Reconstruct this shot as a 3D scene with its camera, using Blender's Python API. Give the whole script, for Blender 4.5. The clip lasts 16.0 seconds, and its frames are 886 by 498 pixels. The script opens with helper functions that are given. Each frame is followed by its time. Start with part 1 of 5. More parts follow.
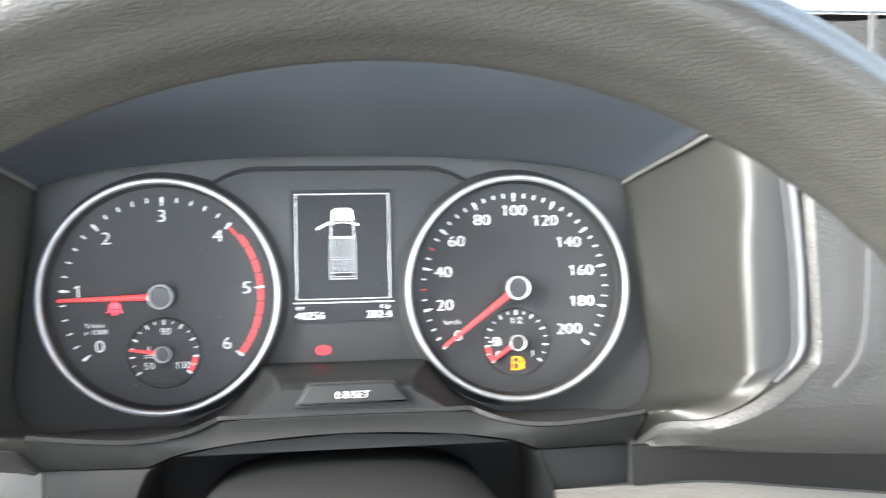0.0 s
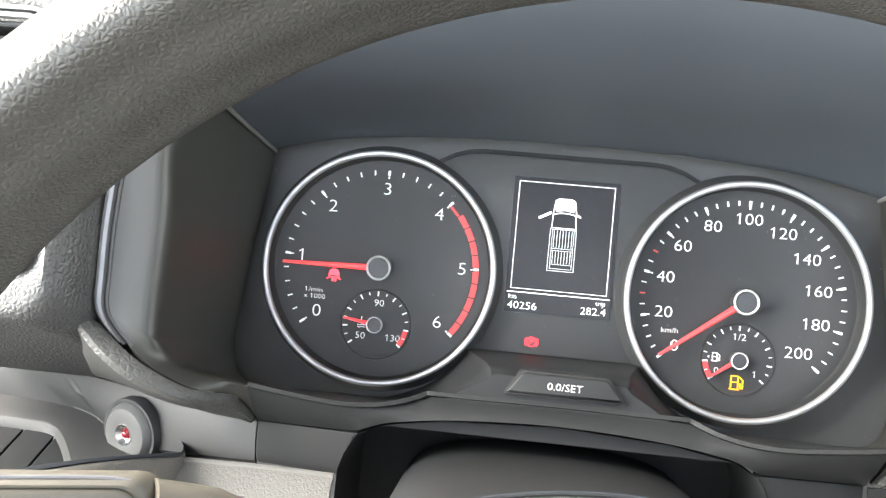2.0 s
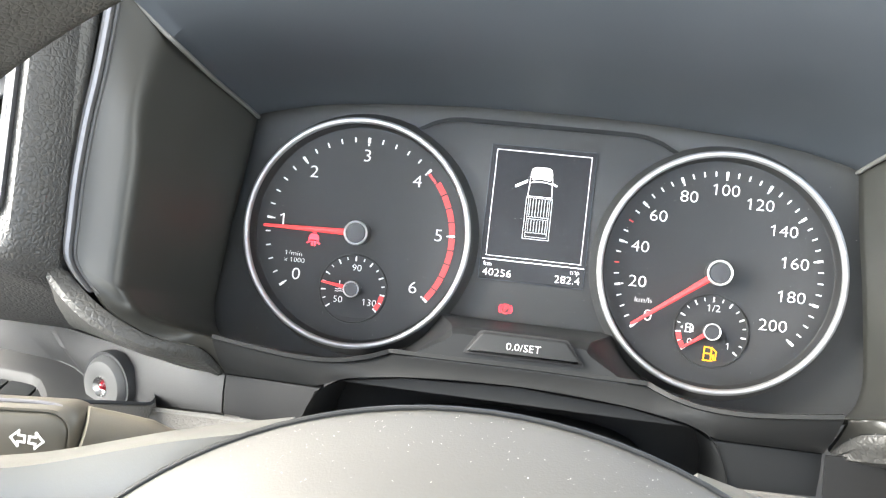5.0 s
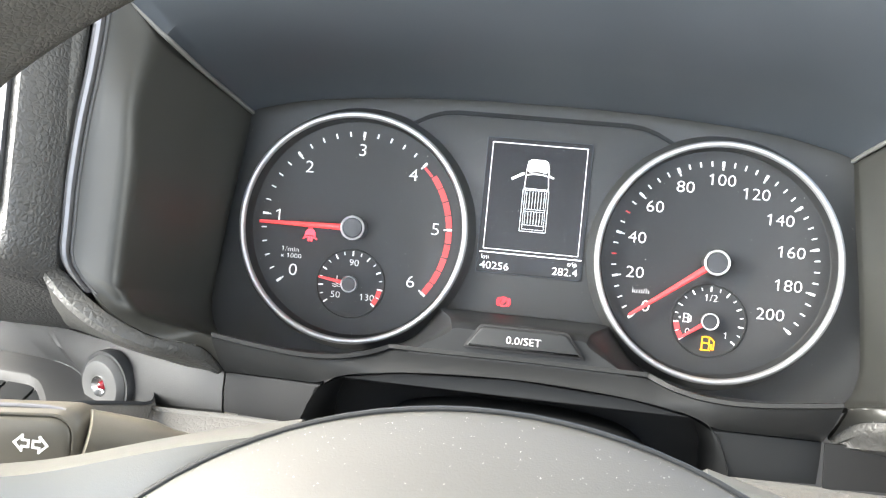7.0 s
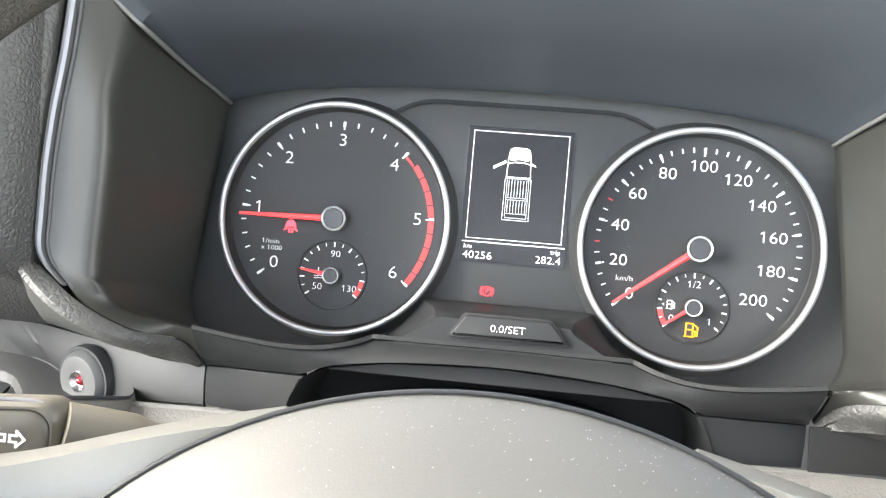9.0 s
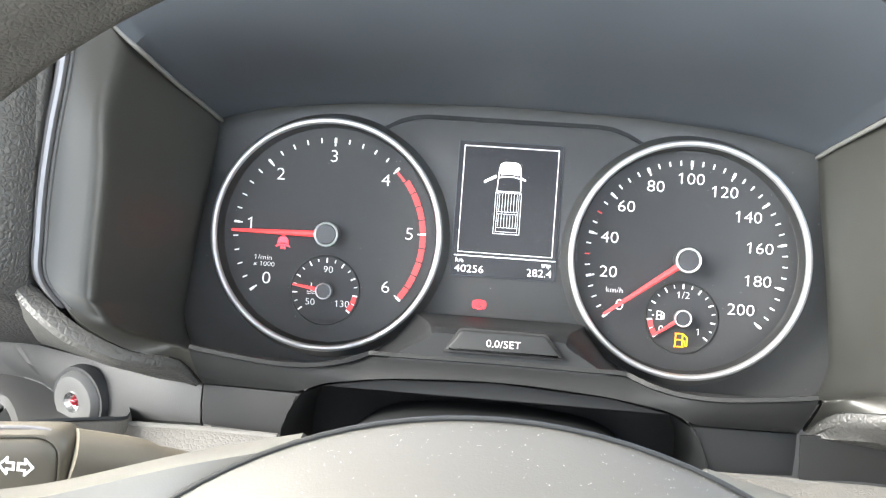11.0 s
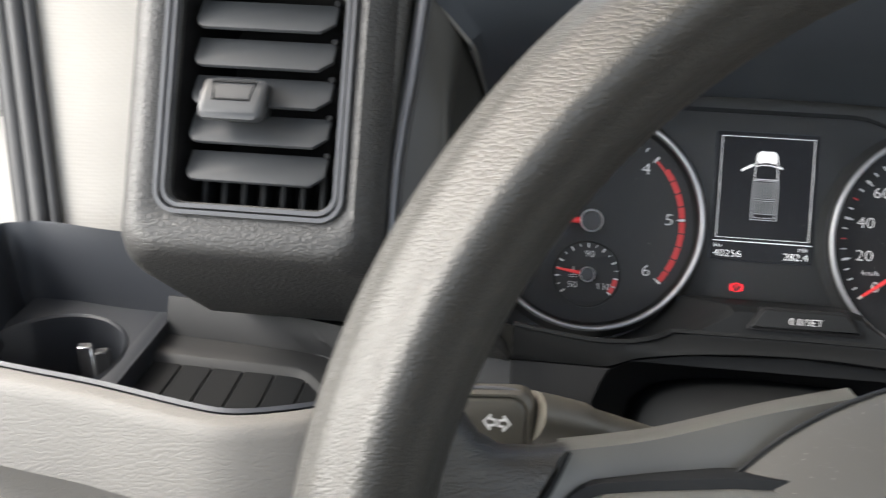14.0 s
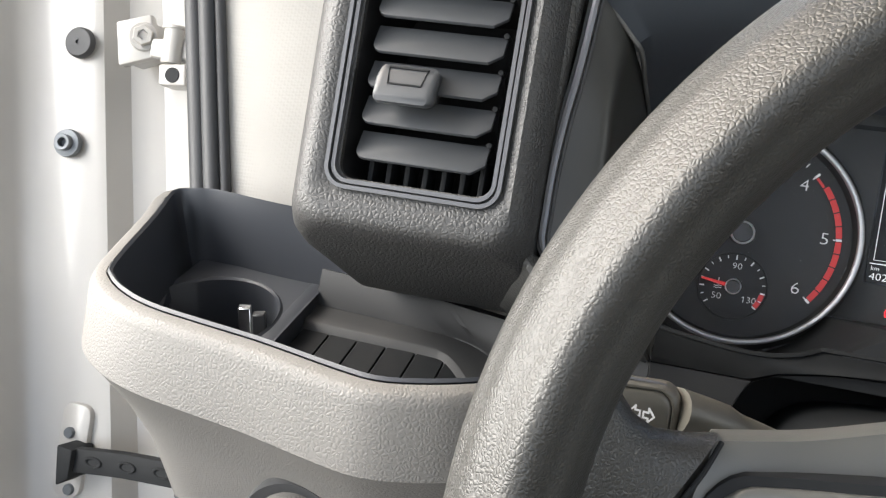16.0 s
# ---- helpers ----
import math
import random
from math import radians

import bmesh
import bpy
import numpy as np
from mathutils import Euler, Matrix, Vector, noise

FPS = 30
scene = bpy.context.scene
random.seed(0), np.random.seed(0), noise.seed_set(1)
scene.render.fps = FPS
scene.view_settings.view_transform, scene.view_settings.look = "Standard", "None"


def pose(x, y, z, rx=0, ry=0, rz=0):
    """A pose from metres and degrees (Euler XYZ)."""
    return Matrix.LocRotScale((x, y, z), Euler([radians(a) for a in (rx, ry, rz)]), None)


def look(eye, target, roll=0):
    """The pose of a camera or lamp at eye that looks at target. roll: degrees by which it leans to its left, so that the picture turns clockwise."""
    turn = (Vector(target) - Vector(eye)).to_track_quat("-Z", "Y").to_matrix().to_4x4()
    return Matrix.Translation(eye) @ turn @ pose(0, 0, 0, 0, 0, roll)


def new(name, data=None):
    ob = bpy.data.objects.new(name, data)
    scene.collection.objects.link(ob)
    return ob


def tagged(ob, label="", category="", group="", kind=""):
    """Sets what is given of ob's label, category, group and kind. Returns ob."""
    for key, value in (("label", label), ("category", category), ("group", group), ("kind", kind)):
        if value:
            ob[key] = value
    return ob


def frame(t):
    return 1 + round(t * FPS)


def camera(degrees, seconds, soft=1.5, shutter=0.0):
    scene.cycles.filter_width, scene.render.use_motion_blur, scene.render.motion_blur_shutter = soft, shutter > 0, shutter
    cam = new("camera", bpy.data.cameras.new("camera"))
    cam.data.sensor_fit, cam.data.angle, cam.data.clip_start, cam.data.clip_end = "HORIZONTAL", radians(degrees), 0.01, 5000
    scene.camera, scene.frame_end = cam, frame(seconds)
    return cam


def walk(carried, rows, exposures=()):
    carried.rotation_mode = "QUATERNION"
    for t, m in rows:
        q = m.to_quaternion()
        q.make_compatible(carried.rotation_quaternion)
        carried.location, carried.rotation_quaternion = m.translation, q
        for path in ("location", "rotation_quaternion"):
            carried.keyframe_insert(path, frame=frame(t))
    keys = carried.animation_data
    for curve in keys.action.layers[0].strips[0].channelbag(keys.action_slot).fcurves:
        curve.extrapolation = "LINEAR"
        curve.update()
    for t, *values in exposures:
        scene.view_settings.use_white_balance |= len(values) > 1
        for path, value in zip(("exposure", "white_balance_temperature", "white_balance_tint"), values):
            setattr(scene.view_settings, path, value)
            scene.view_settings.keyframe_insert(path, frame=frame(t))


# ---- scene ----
# The dash is laid out in its own frame: x right, y ahead, z up along the dial face, origin in the rev counter's hub.
cam = camera(53.6, 16.0, 1.2, 0.45)
SIZE, TILT = 1.17, 25.0
DASH = Matrix.Translation((0, 0, 1.15)) @ pose(0, 0, 0, -TILT, 0, 0) @ Matrix.Diagonal((SIZE, SIZE, SIZE, 1))
TURN = pose(0, 0, 0, -TILT, 0, 0)
PATH = [
    (0, (0.08, -0.423, 0.014), (0.324, 1.561, 0.04), -1.2),
    (0.5, (0.061, -0.416, 0.011), (0.117, 1.583, 0.042), 0.8),
    (1, (0.057, -0.418, 0.009), (-0.005, 1.58, 0.053), 2.4),
    (1.5, (0.062, -0.412, 0.007), (-0.057, 1.584, 0.05), 4.0),
    (2, (0.061, -0.411, 0.003), (-0.097, 1.582, 0.045), 5.3),
    (2.5, (0.057, -0.42, 0.002), (-0.128, 1.571, 0.043), 6.1),
    (3, (0.066, -0.423, -0.005), (-0.143, 1.566, 0.034), 6.8),
    (3.5, (0.083, -0.414, -0.007), (-0.138, 1.573, 0.032), 6.8),
    (4, (0.097, -0.413, -0.006), (-0.147, 1.572, 0.03), 6.7),
    (4.5, (0.096, -0.412, -0.009), (-0.163, 1.571, 0.024), 6.5),
    (7, (0.091, -0.412, -0.007), (-0.142, 1.574, -0.001), 5.6),
    (7.5, (0.091, -0.411, -0.008), (-0.132, 1.576, -0.005), 5.4),
    (8, (0.091, -0.411, -0.008), (-0.121, 1.578, -0.01), 5.3),
    (8.5, (0.091, -0.41, -0.009), (-0.111, 1.58, -0.011), 5.1),
    (9, (0.09, -0.409, -0.01), (-0.098, 1.582, -0.009), 4.9),
    (11.5, (0.079, -0.416, -0.001), (-0.046, 1.58, 0.014), 4.1),
    (12, (0.074, -0.422, 0.008), (-0.041, 1.575, 0.018), 4.1),
    (12.5, (0.069, -0.428, 0.009), (-0.039, 1.569, 0.018), 4.1),
    (13, (0.054, -0.429, 0.004), (-0.042, 1.569, -0.002), 4.1),
    (13.5, (0.007, -0.443, -0.004), (-0.088, 1.555, -0.016), 4.2),
    (14, (-0.03, -0.445, -0.019), (-0.223, 1.546, -0.021), 4.2),
    (14.5, (-0.041, -0.457, -0.024), (-0.357, 1.518, -0.026), 5.5),
    (15, (-0.04, -0.459, -0.026), (-0.436, 1.501, -0.036), 6.7),
    (15.5, (-0.039, -0.458, -0.025), (-0.48, 1.493, -0.043), 8.5),
    (16, (-0.038, -0.457, -0.026), (-0.509, 1.486, -0.052), 9.3),
]


def placed(eye, target, roll):
    m = TURN @ look(eye, target, roll)
    m.translation = DASH @ Vector(eye)
    return m


walk(cam, [(t, placed(eye, target, roll)) for t, eye, target, roll in PATH],
     [(0.0, 4.66, 6650, 6), (2.5, 4.34, 6800, 6), (3.0, 4.09, 6800, 6), (3.5, 4.55, 6800, 6), (4.5, 4.66, 6800, 6), (9.0, 4.66, 6800, 6), (11.5, 4.76, 6750, 6), (12.5, 4.8, 6750, 6), (13.0, 4.66, 6750, 6), (13.5, 3.5, 6800, 8), (14.0, 2.7, 6750, 8), (15.0, 2.65, 6750, 8), (16.0, 2.75, 6750, 8)])

# ---- light
world = bpy.data.worlds.new("sky")
scene.world = world
world.use_nodes = True
nt = world.node_tree
sky = nt.nodes.new("ShaderNodeTexSky")
sky.sky_type, sky.sun_disc = "NISHITA", False
sky.sun_elevation, sky.sun_rotation = radians(48), radians(-70)
sky.air_density, sky.dust_density, sky.ozone_density = 1.0, 4.0, 1.0
bg = nt.nodes["Background"]
bg.inputs["Strength"].default_value = 0.065
nt.links.new(sky.outputs[0], bg.inputs["Color"])
sun = new("sun", bpy.data.lights.new("sun", "SUN"))
sun.data.energy, sun.data.angle, sun.data.color = 0.2, radians(12), (1.0, 0.96, 0.9)
sun.matrix_world = look((-3, -1.5, 4), (0, 0, 1))

# area lamp added as daylight from an assumed, unseen rear window, filling the dials
back = new("rear_window_daylight", bpy.data.lights.new("rear_window_daylight", "AREA"))
back.data.shape, back.data.size, back.data.size_y, back.data.energy, back.data.color = "RECTANGLE", 1.5, 0.8, 0.95, (1.0, 0.98, 0.96)
back.matrix_world = look((-0.12, -1.24, 1.55), (0.0, 0, 1.25))

# daylight through the passenger's side window
side = new("passenger_window_daylight", bpy.data.lights.new("passenger_window_daylight", "AREA"))
side.data.shape, side.data.size, side.data.size_y, side.data.energy, side.data.color = "RECTANGLE", 1.0, 0.55, 0.9, (1.0, 0.985, 0.965)
side.matrix_world = look((1.5, -0.4, 1.56), (0.0, -0.1, 1.15))

# daylight through the open door beside the wheel
gap = new("door_opening_daylight", bpy.data.lights.new("door_opening_daylight", "AREA"))
gap.data.shape, gap.data.size, gap.data.size_y, gap.data.energy, gap.data.color = "RECTANGLE", 0.9, 1.0, 5.9, (1.0, 0.98, 0.97)
gap.matrix_world = look((-0.92, -0.36, 1.42), (0.0, -0.15, 1.1))


# ---- materials
def mat(name, color, rough=0.5, metal=0.0, grain=0.0, scale=900.0, vary=0.06, emit=0.0, kind="noise", spec=0.5, coat=0.0):
    m = bpy.data.materials.new(name)
    m.use_nodes = True
    n, l = m.node_tree.nodes, m.node_tree.links
    b = n["Principled BSDF"]
    b.inputs["Roughness"].default_value, b.inputs["Metallic"].default_value = rough, metal
    b.inputs["Specular IOR Level"].default_value = spec
    b.inputs["Coat Weight"].default_value = coat
    co = n.new("ShaderNodeTexCoord")
    if vary:
        a = n.new("ShaderNodeTexNoise")
        a.inputs["Scale"].default_value, a.inputs["Detail"].default_value = 14.0, 6.0
        l.new(co.outputs["Object"], a.inputs["Vector"])
        r = n.new("ShaderNodeValToRGB")
        r.color_ramp.elements[0].position, r.color_ramp.elements[1].position = 0.3, 0.7
        for e, k in zip(r.color_ramp.elements, (1 - vary, 1 + vary)):
            e.color = (*[min(1, c * k) for c in color], 1)
        l.new(a.outputs[0], r.inputs[0])
        l.new(r.outputs[0], b.inputs["Base Color"])
        w = n.new("ShaderNodeMapRange")
        w.inputs["To Min"].default_value, w.inputs["To Max"].default_value = max(0.02, rough - 0.08), min(1, rough + 0.08)
        l.new(a.outputs[0], w.inputs["Value"])
        l.new(w.outputs[0], b.inputs["Roughness"])
    else:
        b.inputs["Base Color"].default_value = (*color, 1)
    if grain:
        bump = n.new("ShaderNodeBump")
        bump.inputs["Strength"].default_value, bump.inputs["Distance"].default_value = grain, 0.0006
        if kind == "leather":
            # flat pebbles of uneven size with narrow furrows between them, over a soft swell
            t = n.new("ShaderNodeTexVoronoi")
            t.feature = "DISTANCE_TO_EDGE"
            t.inputs["Scale"].default_value = scale
            wob = n.new("ShaderNodeTexNoise")
            wob.inputs["Scale"].default_value, wob.inputs["Detail"].default_value = scale * 0.8, 2.0
            mix = n.new("ShaderNodeMix")
            mix.data_type = "VECTOR"
            mix.inputs[0].default_value = 0.55 / scale
            l.new(co.outputs["Object"], wob.inputs["Vector"])
            l.new(co.outputs["Object"], mix.inputs[4])
            l.new(wob.outputs[1], mix.inputs[5])
            l.new(mix.outputs[1], t.inputs["Vector"])
            p = n.new("ShaderNodeMapRange")
            p.interpolation_type = "SMOOTHSTEP"
            p.inputs["From Min"].default_value, p.inputs["From Max"].default_value = 0.0, 0.32
            p.inputs["To Min"].default_value, p.inputs["To Max"].default_value = 0.0, 1.0
            l.new(t.outputs["Distance"], p.inputs["Value"])
            swell = n.new("ShaderNodeTexNoise")
            swell.inputs["Scale"].default_value, swell.inputs["Detail"].default_value = scale * 0.3, 2.0
            l.new(co.outputs["Object"], swell.inputs["Vector"])
            add = n.new("ShaderNodeMath")
            add.operation = "MULTIPLY_ADD"
            add.inputs[1].default_value = 0.28
            l.new(swell.outputs[0], add.inputs[0])
            l.new(p.outputs[0], add.inputs[2])
            l.new(add.outputs[0], bump.inputs["Height"])
        elif kind == "dots":
            t = n.new("ShaderNodeTexVoronoi")
            t.inputs["Scale"].default_value, t.inputs["Randomness"].default_value = scale, 0.15
            l.new(co.outputs["Object"], t.inputs["Vector"])
            l.new(t.outputs["Distance"], bump.inputs["Height"])
        else:
            t = n.new("ShaderNodeTexNoise")
            t.inputs["Scale"].default_value, t.inputs["Detail"].default_value = scale, 3.0
            l.new(co.outputs["Object"], t.inputs["Vector"])
            l.new(t.outputs[0], bump.inputs["Height"])
        l.new(bump.outputs[0], b.inputs["Normal"])
    if emit:
        b.inputs["Emission Color"].default_value, b.inputs["Emission Strength"].default_value = (*color, 1), emit
    return m


M = {
    "dark": mat("soft_blue_black_plastic", (0.0335, 0.0402, 0.049), 0.52, grain=0.05, scale=2500),
    "side": mat("satin_black_plastic", (0.0212, 0.0214, 0.0188), 0.47, grain=0.05, scale=2800, spec=0.5),
    "plate": mat("grey_cluster_plastic", (0.033, 0.0344, 0.0348), 0.5, grain=0.04, scale=3000),
    "shelf": mat("semi_gloss_black", (0.0165, 0.0174, 0.0182), 0.52, grain=0.04, scale=3000, spec=0.2),
    "gloss": mat("dark_gloss_plastic", (0.016, 0.017, 0.018), 0.4, spec=0.3),
    "black": mat("matt_black_plastic", (0.012, 0.013, 0.014), 0.7, spec=0.2),
    # near-black colour puts the shade into the vent duct and the button's gap
    "deep": mat("gap_shade_black", (0.004, 0.004, 0.005), 0.8, vary=0),
    "cap": mat("grey_hub_cap", (0.028, 0.028, 0.03), 0.4),
    "face": mat("matt_black_dial", (0.018, 0.0187, 0.0196), 0.6, vary=0.04),
    "leather": mat("grained_black_dash", (0.037, 0.037, 0.0355), 0.48, grain=0.3, scale=360, kind="leather"),
    "fine": mat("fine_grained_black_dash", (0.034, 0.034, 0.0335), 0.48, grain=0.36, scale=420, kind="leather"),
    "rim": mat("worn_black_leather", (0.0305, 0.0298, 0.0272), 0.4, grain=0.28, scale=820, kind="leather"),
    "grey": mat("warm_grey_grained_plastic", (0.12, 0.116, 0.109), 0.58, grain=0.28, scale=470, kind="leather"),
    "trim": mat("mid_grey_plastic", (0.0125, 0.0126, 0.0128), 0.52, grain=0.08, scale=1600, spec=0.16),
    "band": mat("satin_grey_band", (0.03, 0.0303, 0.0306), 0.52, grain=0.08, scale=1600, spec=0.28),
    "liner": mat("dark_grey_liner", (0.03, 0.033, 0.039), 0.48, grain=0.05, scale=2500),
    "button": mat("grey_button_plastic", (0.088, 0.088, 0.087), 0.42),
    # lighter grey that puts the rounded corner's highlight into its colour
    "bead": mat("corner_highlight_grey", (0.1, 0.1, 0.096), 0.4),
    "stalk": mat("grey_brown_plastic", (0.09, 0.084, 0.07), 0.42, grain=0.1, scale=2500),
    "slat": mat("slat_grey_plastic", (0.044, 0.047, 0.051), 0.42, grain=0.1, scale=2500),
    "satin": mat("satin_frame", (0.075, 0.077, 0.083), 0.3),
    "chrome": mat("satin_chrome", (0.5, 0.504, 0.512), 0.42, 0.75, vary=0.03),
    "ring": mat("bright_chrome", (0.82, 0.82, 0.825), 0.38, 0.5, vary=0),
    "silver": mat("satin_silver_trim", (0.18, 0.18, 0.192), 0.45, 0.6, vary=0.03),
    "bright": mat("polished_steel", (0.8, 0.8, 0.8), 0.18, 1.0, vary=0.05),
    "bolt": mat("zinc_bolt", (0.12, 0.13, 0.14), 0.45, 0.5),
    # white print with an added faint glow, on the stalk and button as well
    "white": mat("glowing_white_print", (0.7, 0.7, 0.7), 0.6, vary=0, emit=0.03),
    "lit": mat("lit_screen_lines", (0.85, 0.86, 0.88), 0.6, vary=0, emit=0.12),
    "dimlit": mat("dim_screen_lines", (0.6, 0.62, 0.64), 0.6, vary=0, emit=0.035),
    "redprint": mat("red_print", (0.42, 0.032, 0.034), 0.5, vary=0, emit=0.07),
    "needle": mat("lit_red_needle", (0.7, 0.045, 0.05), 0.4, vary=0, emit=0.06),
    "redlamp": mat("red_lamp", (0.9, 0.03, 0.05), 0.5, vary=0, emit=0.22),
    "amber": mat("amber_lamp", (0.9, 0.3, 0.005), 0.5, vary=0, emit=0.12),
    "lens": mat("dark_red_lens", (0.16, 0.006, 0.012), 0.12, vary=0, coat=1.0),
    "screen": mat("screen_black", (0.01, 0.01, 0.012), 0.35, vary=0, spec=0.25),
    "paint": mat("white_body_paint", (0.335, 0.323, 0.303), 0.35, vary=0.03, coat=0.3),
    "lining": mat("pale_grey_lining", (0.34, 0.328, 0.306), 0.8, grain=0.4, scale=480, kind="dots"),
    "rubber": mat("black_rubber", (0.035, 0.036, 0.038), 0.55, grain=0.2),
    "floor": mat("grey_rubber_floor", (0.16, 0.16, 0.155), 0.8, grain=0.3, scale=200),
    "hub": mat("grey_wheel_pad", (0.062, 0.062, 0.059), 0.55, grain=0.08, scale=1800, spec=0.35),
    "cover": mat("smooth_spoke_grey", (0.098, 0.098, 0.091), 0.38, grain=0.06, scale=2500, spec=0.5),
    "dust": mat("pale_dust", (0.33, 0.32, 0.3), 0.9, vary=0),
    "ground": mat("pale_concrete", (0.35, 0.34, 0.32), 0.9, grain=0.3, scale=40, vary=0.15),
}

# clear cover over the dials: sees through, with a faint sheen
clear = bpy.data.materials.new("clear_cover")
clear.use_nodes = True
cn, cl = clear.node_tree.nodes, clear.node_tree.links
cn.remove(cn["Principled BSDF"])
thru, sheen, fres, both = cn.new("ShaderNodeBsdfTransparent"), cn.new("ShaderNodeBsdfGlossy"), cn.new("ShaderNodeFresnel"), cn.new("ShaderNodeMixShader")
fres.inputs["IOR"].default_value = 1.09
sheen.inputs["Roughness"].default_value = 0.3
cl.new(fres.outputs[0], both.inputs[0])
cl.new(thru.outputs[0], both.inputs[1])
cl.new(sheen.outputs[0], both.inputs[2])
cl.new(both.outputs[0], cn["Material Output"].inputs["Surface"])
M["clear"] = clear


# ---- building blocks, in the dash's frame
def thing(name, at, label, category, group="", kind=""):
    ob = new(name)
    ob.empty_display_size = 0.02
    ob.matrix_world = Matrix.Translation(DASH @ Vector(at))
    return tagged(ob, label, category, group, kind)


def part(name, bm, material, parent=None, label="", smooth=True, m=DASH):
    bm.transform(m)
    bmesh.ops.recalc_face_normals(bm, faces=bm.faces)
    me = bpy.data.meshes.new(name)
    bm.to_mesh(me)
    bm.free()
    me.materials.append(material)
    if smooth:
        me.shade_smooth()
        me.set_sharp_from_angle(angle=radians(38))
    ob = new(name, me)
    if parent:
        p = parent
        chain = []
        while p:
            chain.append(p)
            p = p.parent
        base = Matrix.Identity(4)
        for p in reversed(chain):
            base = base @ p.matrix_basis
        ob.parent = parent
        ob.matrix_basis = base.inverted()
    return tagged(ob, label)


def bevel(bm, w, seg=2, angle=30):
    es = [e for e in bm.edges if len(e.link_faces) == 2 and e.calc_face_angle(0) > radians(angle)]
    bmesh.ops.bevel(bm, geom=es, offset=w, segments=seg, profile=0.5, affect="EDGES")
    return bm


def prism(outline, y0, y1, w=0.0, seg=2):
    """A plate with the outline (x, z), from depth y0 to y1."""
    bm = bmesh.new()
    a = [bm.verts.new((x, y0, z)) for x, z in outline]
    b = [bm.verts.new((x, y1, z)) for x, z in outline]
    bm.faces.new(a)
    bm.faces.new(list(reversed(b)))
    for i in range(len(a)):
        j = (i + 1) % len(a)
        bm.faces.new((a[j], a[i], b[i], b[j]))
    bmesh.ops.recalc_face_normals(bm, faces=bm.faces)
    return bevel(bm, w, seg) if w else bm


def box(x0, x1, y0, y1, z0, z1, w=0.0, seg=2):
    return prism([(x0, z0), (x1, z0), (x1, z1), (x0, z1)], y0, y1, w, seg)


def loft(rows, close=False, thick=0.0, caps=False):
    """A skin over rows of points; thick gives it a back at that offset along y."""
    bm = bmesh.new()
    vs = [[bm.verts.new(p) for p in r] for r in rows]
    for a, b in zip(vs, vs[1:]):
        n = len(a)
        for i in range(n if close else n - 1):
            j = (i + 1) % n
            bm.faces.new((a[i], a[j], b[j], b[i]))
    if caps and caps != "end":
        bm.faces.new(list(reversed(vs[0])))
    if caps:
        bm.faces.new(vs[-1])
    bmesh.ops.recalc_face_normals(bm, faces=bm.faces)
    if thick:
        # the back lies on the side away from the driver's eye
        bm.normal_update()
        seen = sum(f.calc_area() * f.normal.dot((Vector((0.05, -0.45, 0.0)) - f.calc_center_median()).normalized()) for f in bm.faces)
        if seen < 0:
            bmesh.ops.reverse_faces(bm, faces=bm.faces[:])
        bmesh.ops.solidify(bm, geom=bm.faces[:], thickness=thick)
    return bm


def lathe(profile, cx, cz, n=96):
    """A body turned about the y axis through (cx, cz); profile of (radius, y)."""
    rows = []
    for i in range(n):
        a = 2 * math.pi * i / n
        rows.append([(cx + r * math.sin(a), y, cz + r * math.cos(a)) for r, y in profile])
    rows.append(rows[0])
    bm = loft(rows)
    bmesh.ops.remove_doubles(bm, verts=bm.verts, dist=1e-6)
    return bm


def tube(points, r, n=12, close=False):
    pts = [Vector(p) for p in points]
    rows = []
    up = Vector((0, 1, 0))
    for i, p in enumerate(pts):
        a = pts[i - 1] if i or close else p
        b = pts[(i + 1) % len(pts)] if i < len(pts) - 1 or close else p
        d = (b - a).normalized()
        s = d.cross(up)
        s = s.normalized() if s.length > 1e-4 else d.cross(Vector((1, 0, 0))).normalized()
        t = d.cross(s)
        rr = r[i] if isinstance(r, (list, tuple)) else r
        rows.append([p + rr * (math.cos(k * 2 * math.pi / n) * s + math.sin(k * 2 * math.pi / n) * t) for k in range(n)])
    if close:
        rows.append(rows[0])
    bm = loft(rows, close=True, caps=not close)
    if close:
        bmesh.ops.remove_doubles(bm, verts=bm.verts, dist=1e-6)
    return bm


def spin(cx, cz, deg):
    """A frame on the dial face at (cx, cz), turned clockwise by deg as the driver sees it."""
    return Matrix.Translation(DASH @ Vector((cx, 0, cz))) @ TURN @ pose(0, 0, 0, 0, deg, 0)


def base_of(p):
    chain, m = [], Matrix.Identity(4)
    while p:
        chain.append(p)
        p = p.parent
    for q in reversed(chain):
        m = m @ q.matrix_basis
    return m


def mesh_of(name, bm, material, smooth=False):
    """A mesh for pieces that share it, made true to size about the origin."""
    bm.transform(Matrix.Diagonal((SIZE, SIZE, SIZE, 1)))
    bmesh.ops.recalc_face_normals(bm, faces=bm.faces)
    me = bpy.data.meshes.new(name)
    bm.to_mesh(me)
    bm.free()
    me.materials.append(material)
    if smooth:
        me.shade_smooth()
        me.set_sharp_from_angle(angle=radians(38))
    return me


def piece(name, me, world_m, parent, label=""):
    ob = new(name, me)
    ob.parent = parent
    ob.matrix_basis = base_of(parent).inverted() @ world_m
    return tagged(ob, label)


def join(*bms):
    out = bms[0]
    for b in bms[1:]:
        me = bpy.data.meshes.new("t")
        b.to_mesh(me)
        b.free()
        out.from_mesh(me)
        bpy.data.meshes.remove(me)
    return out


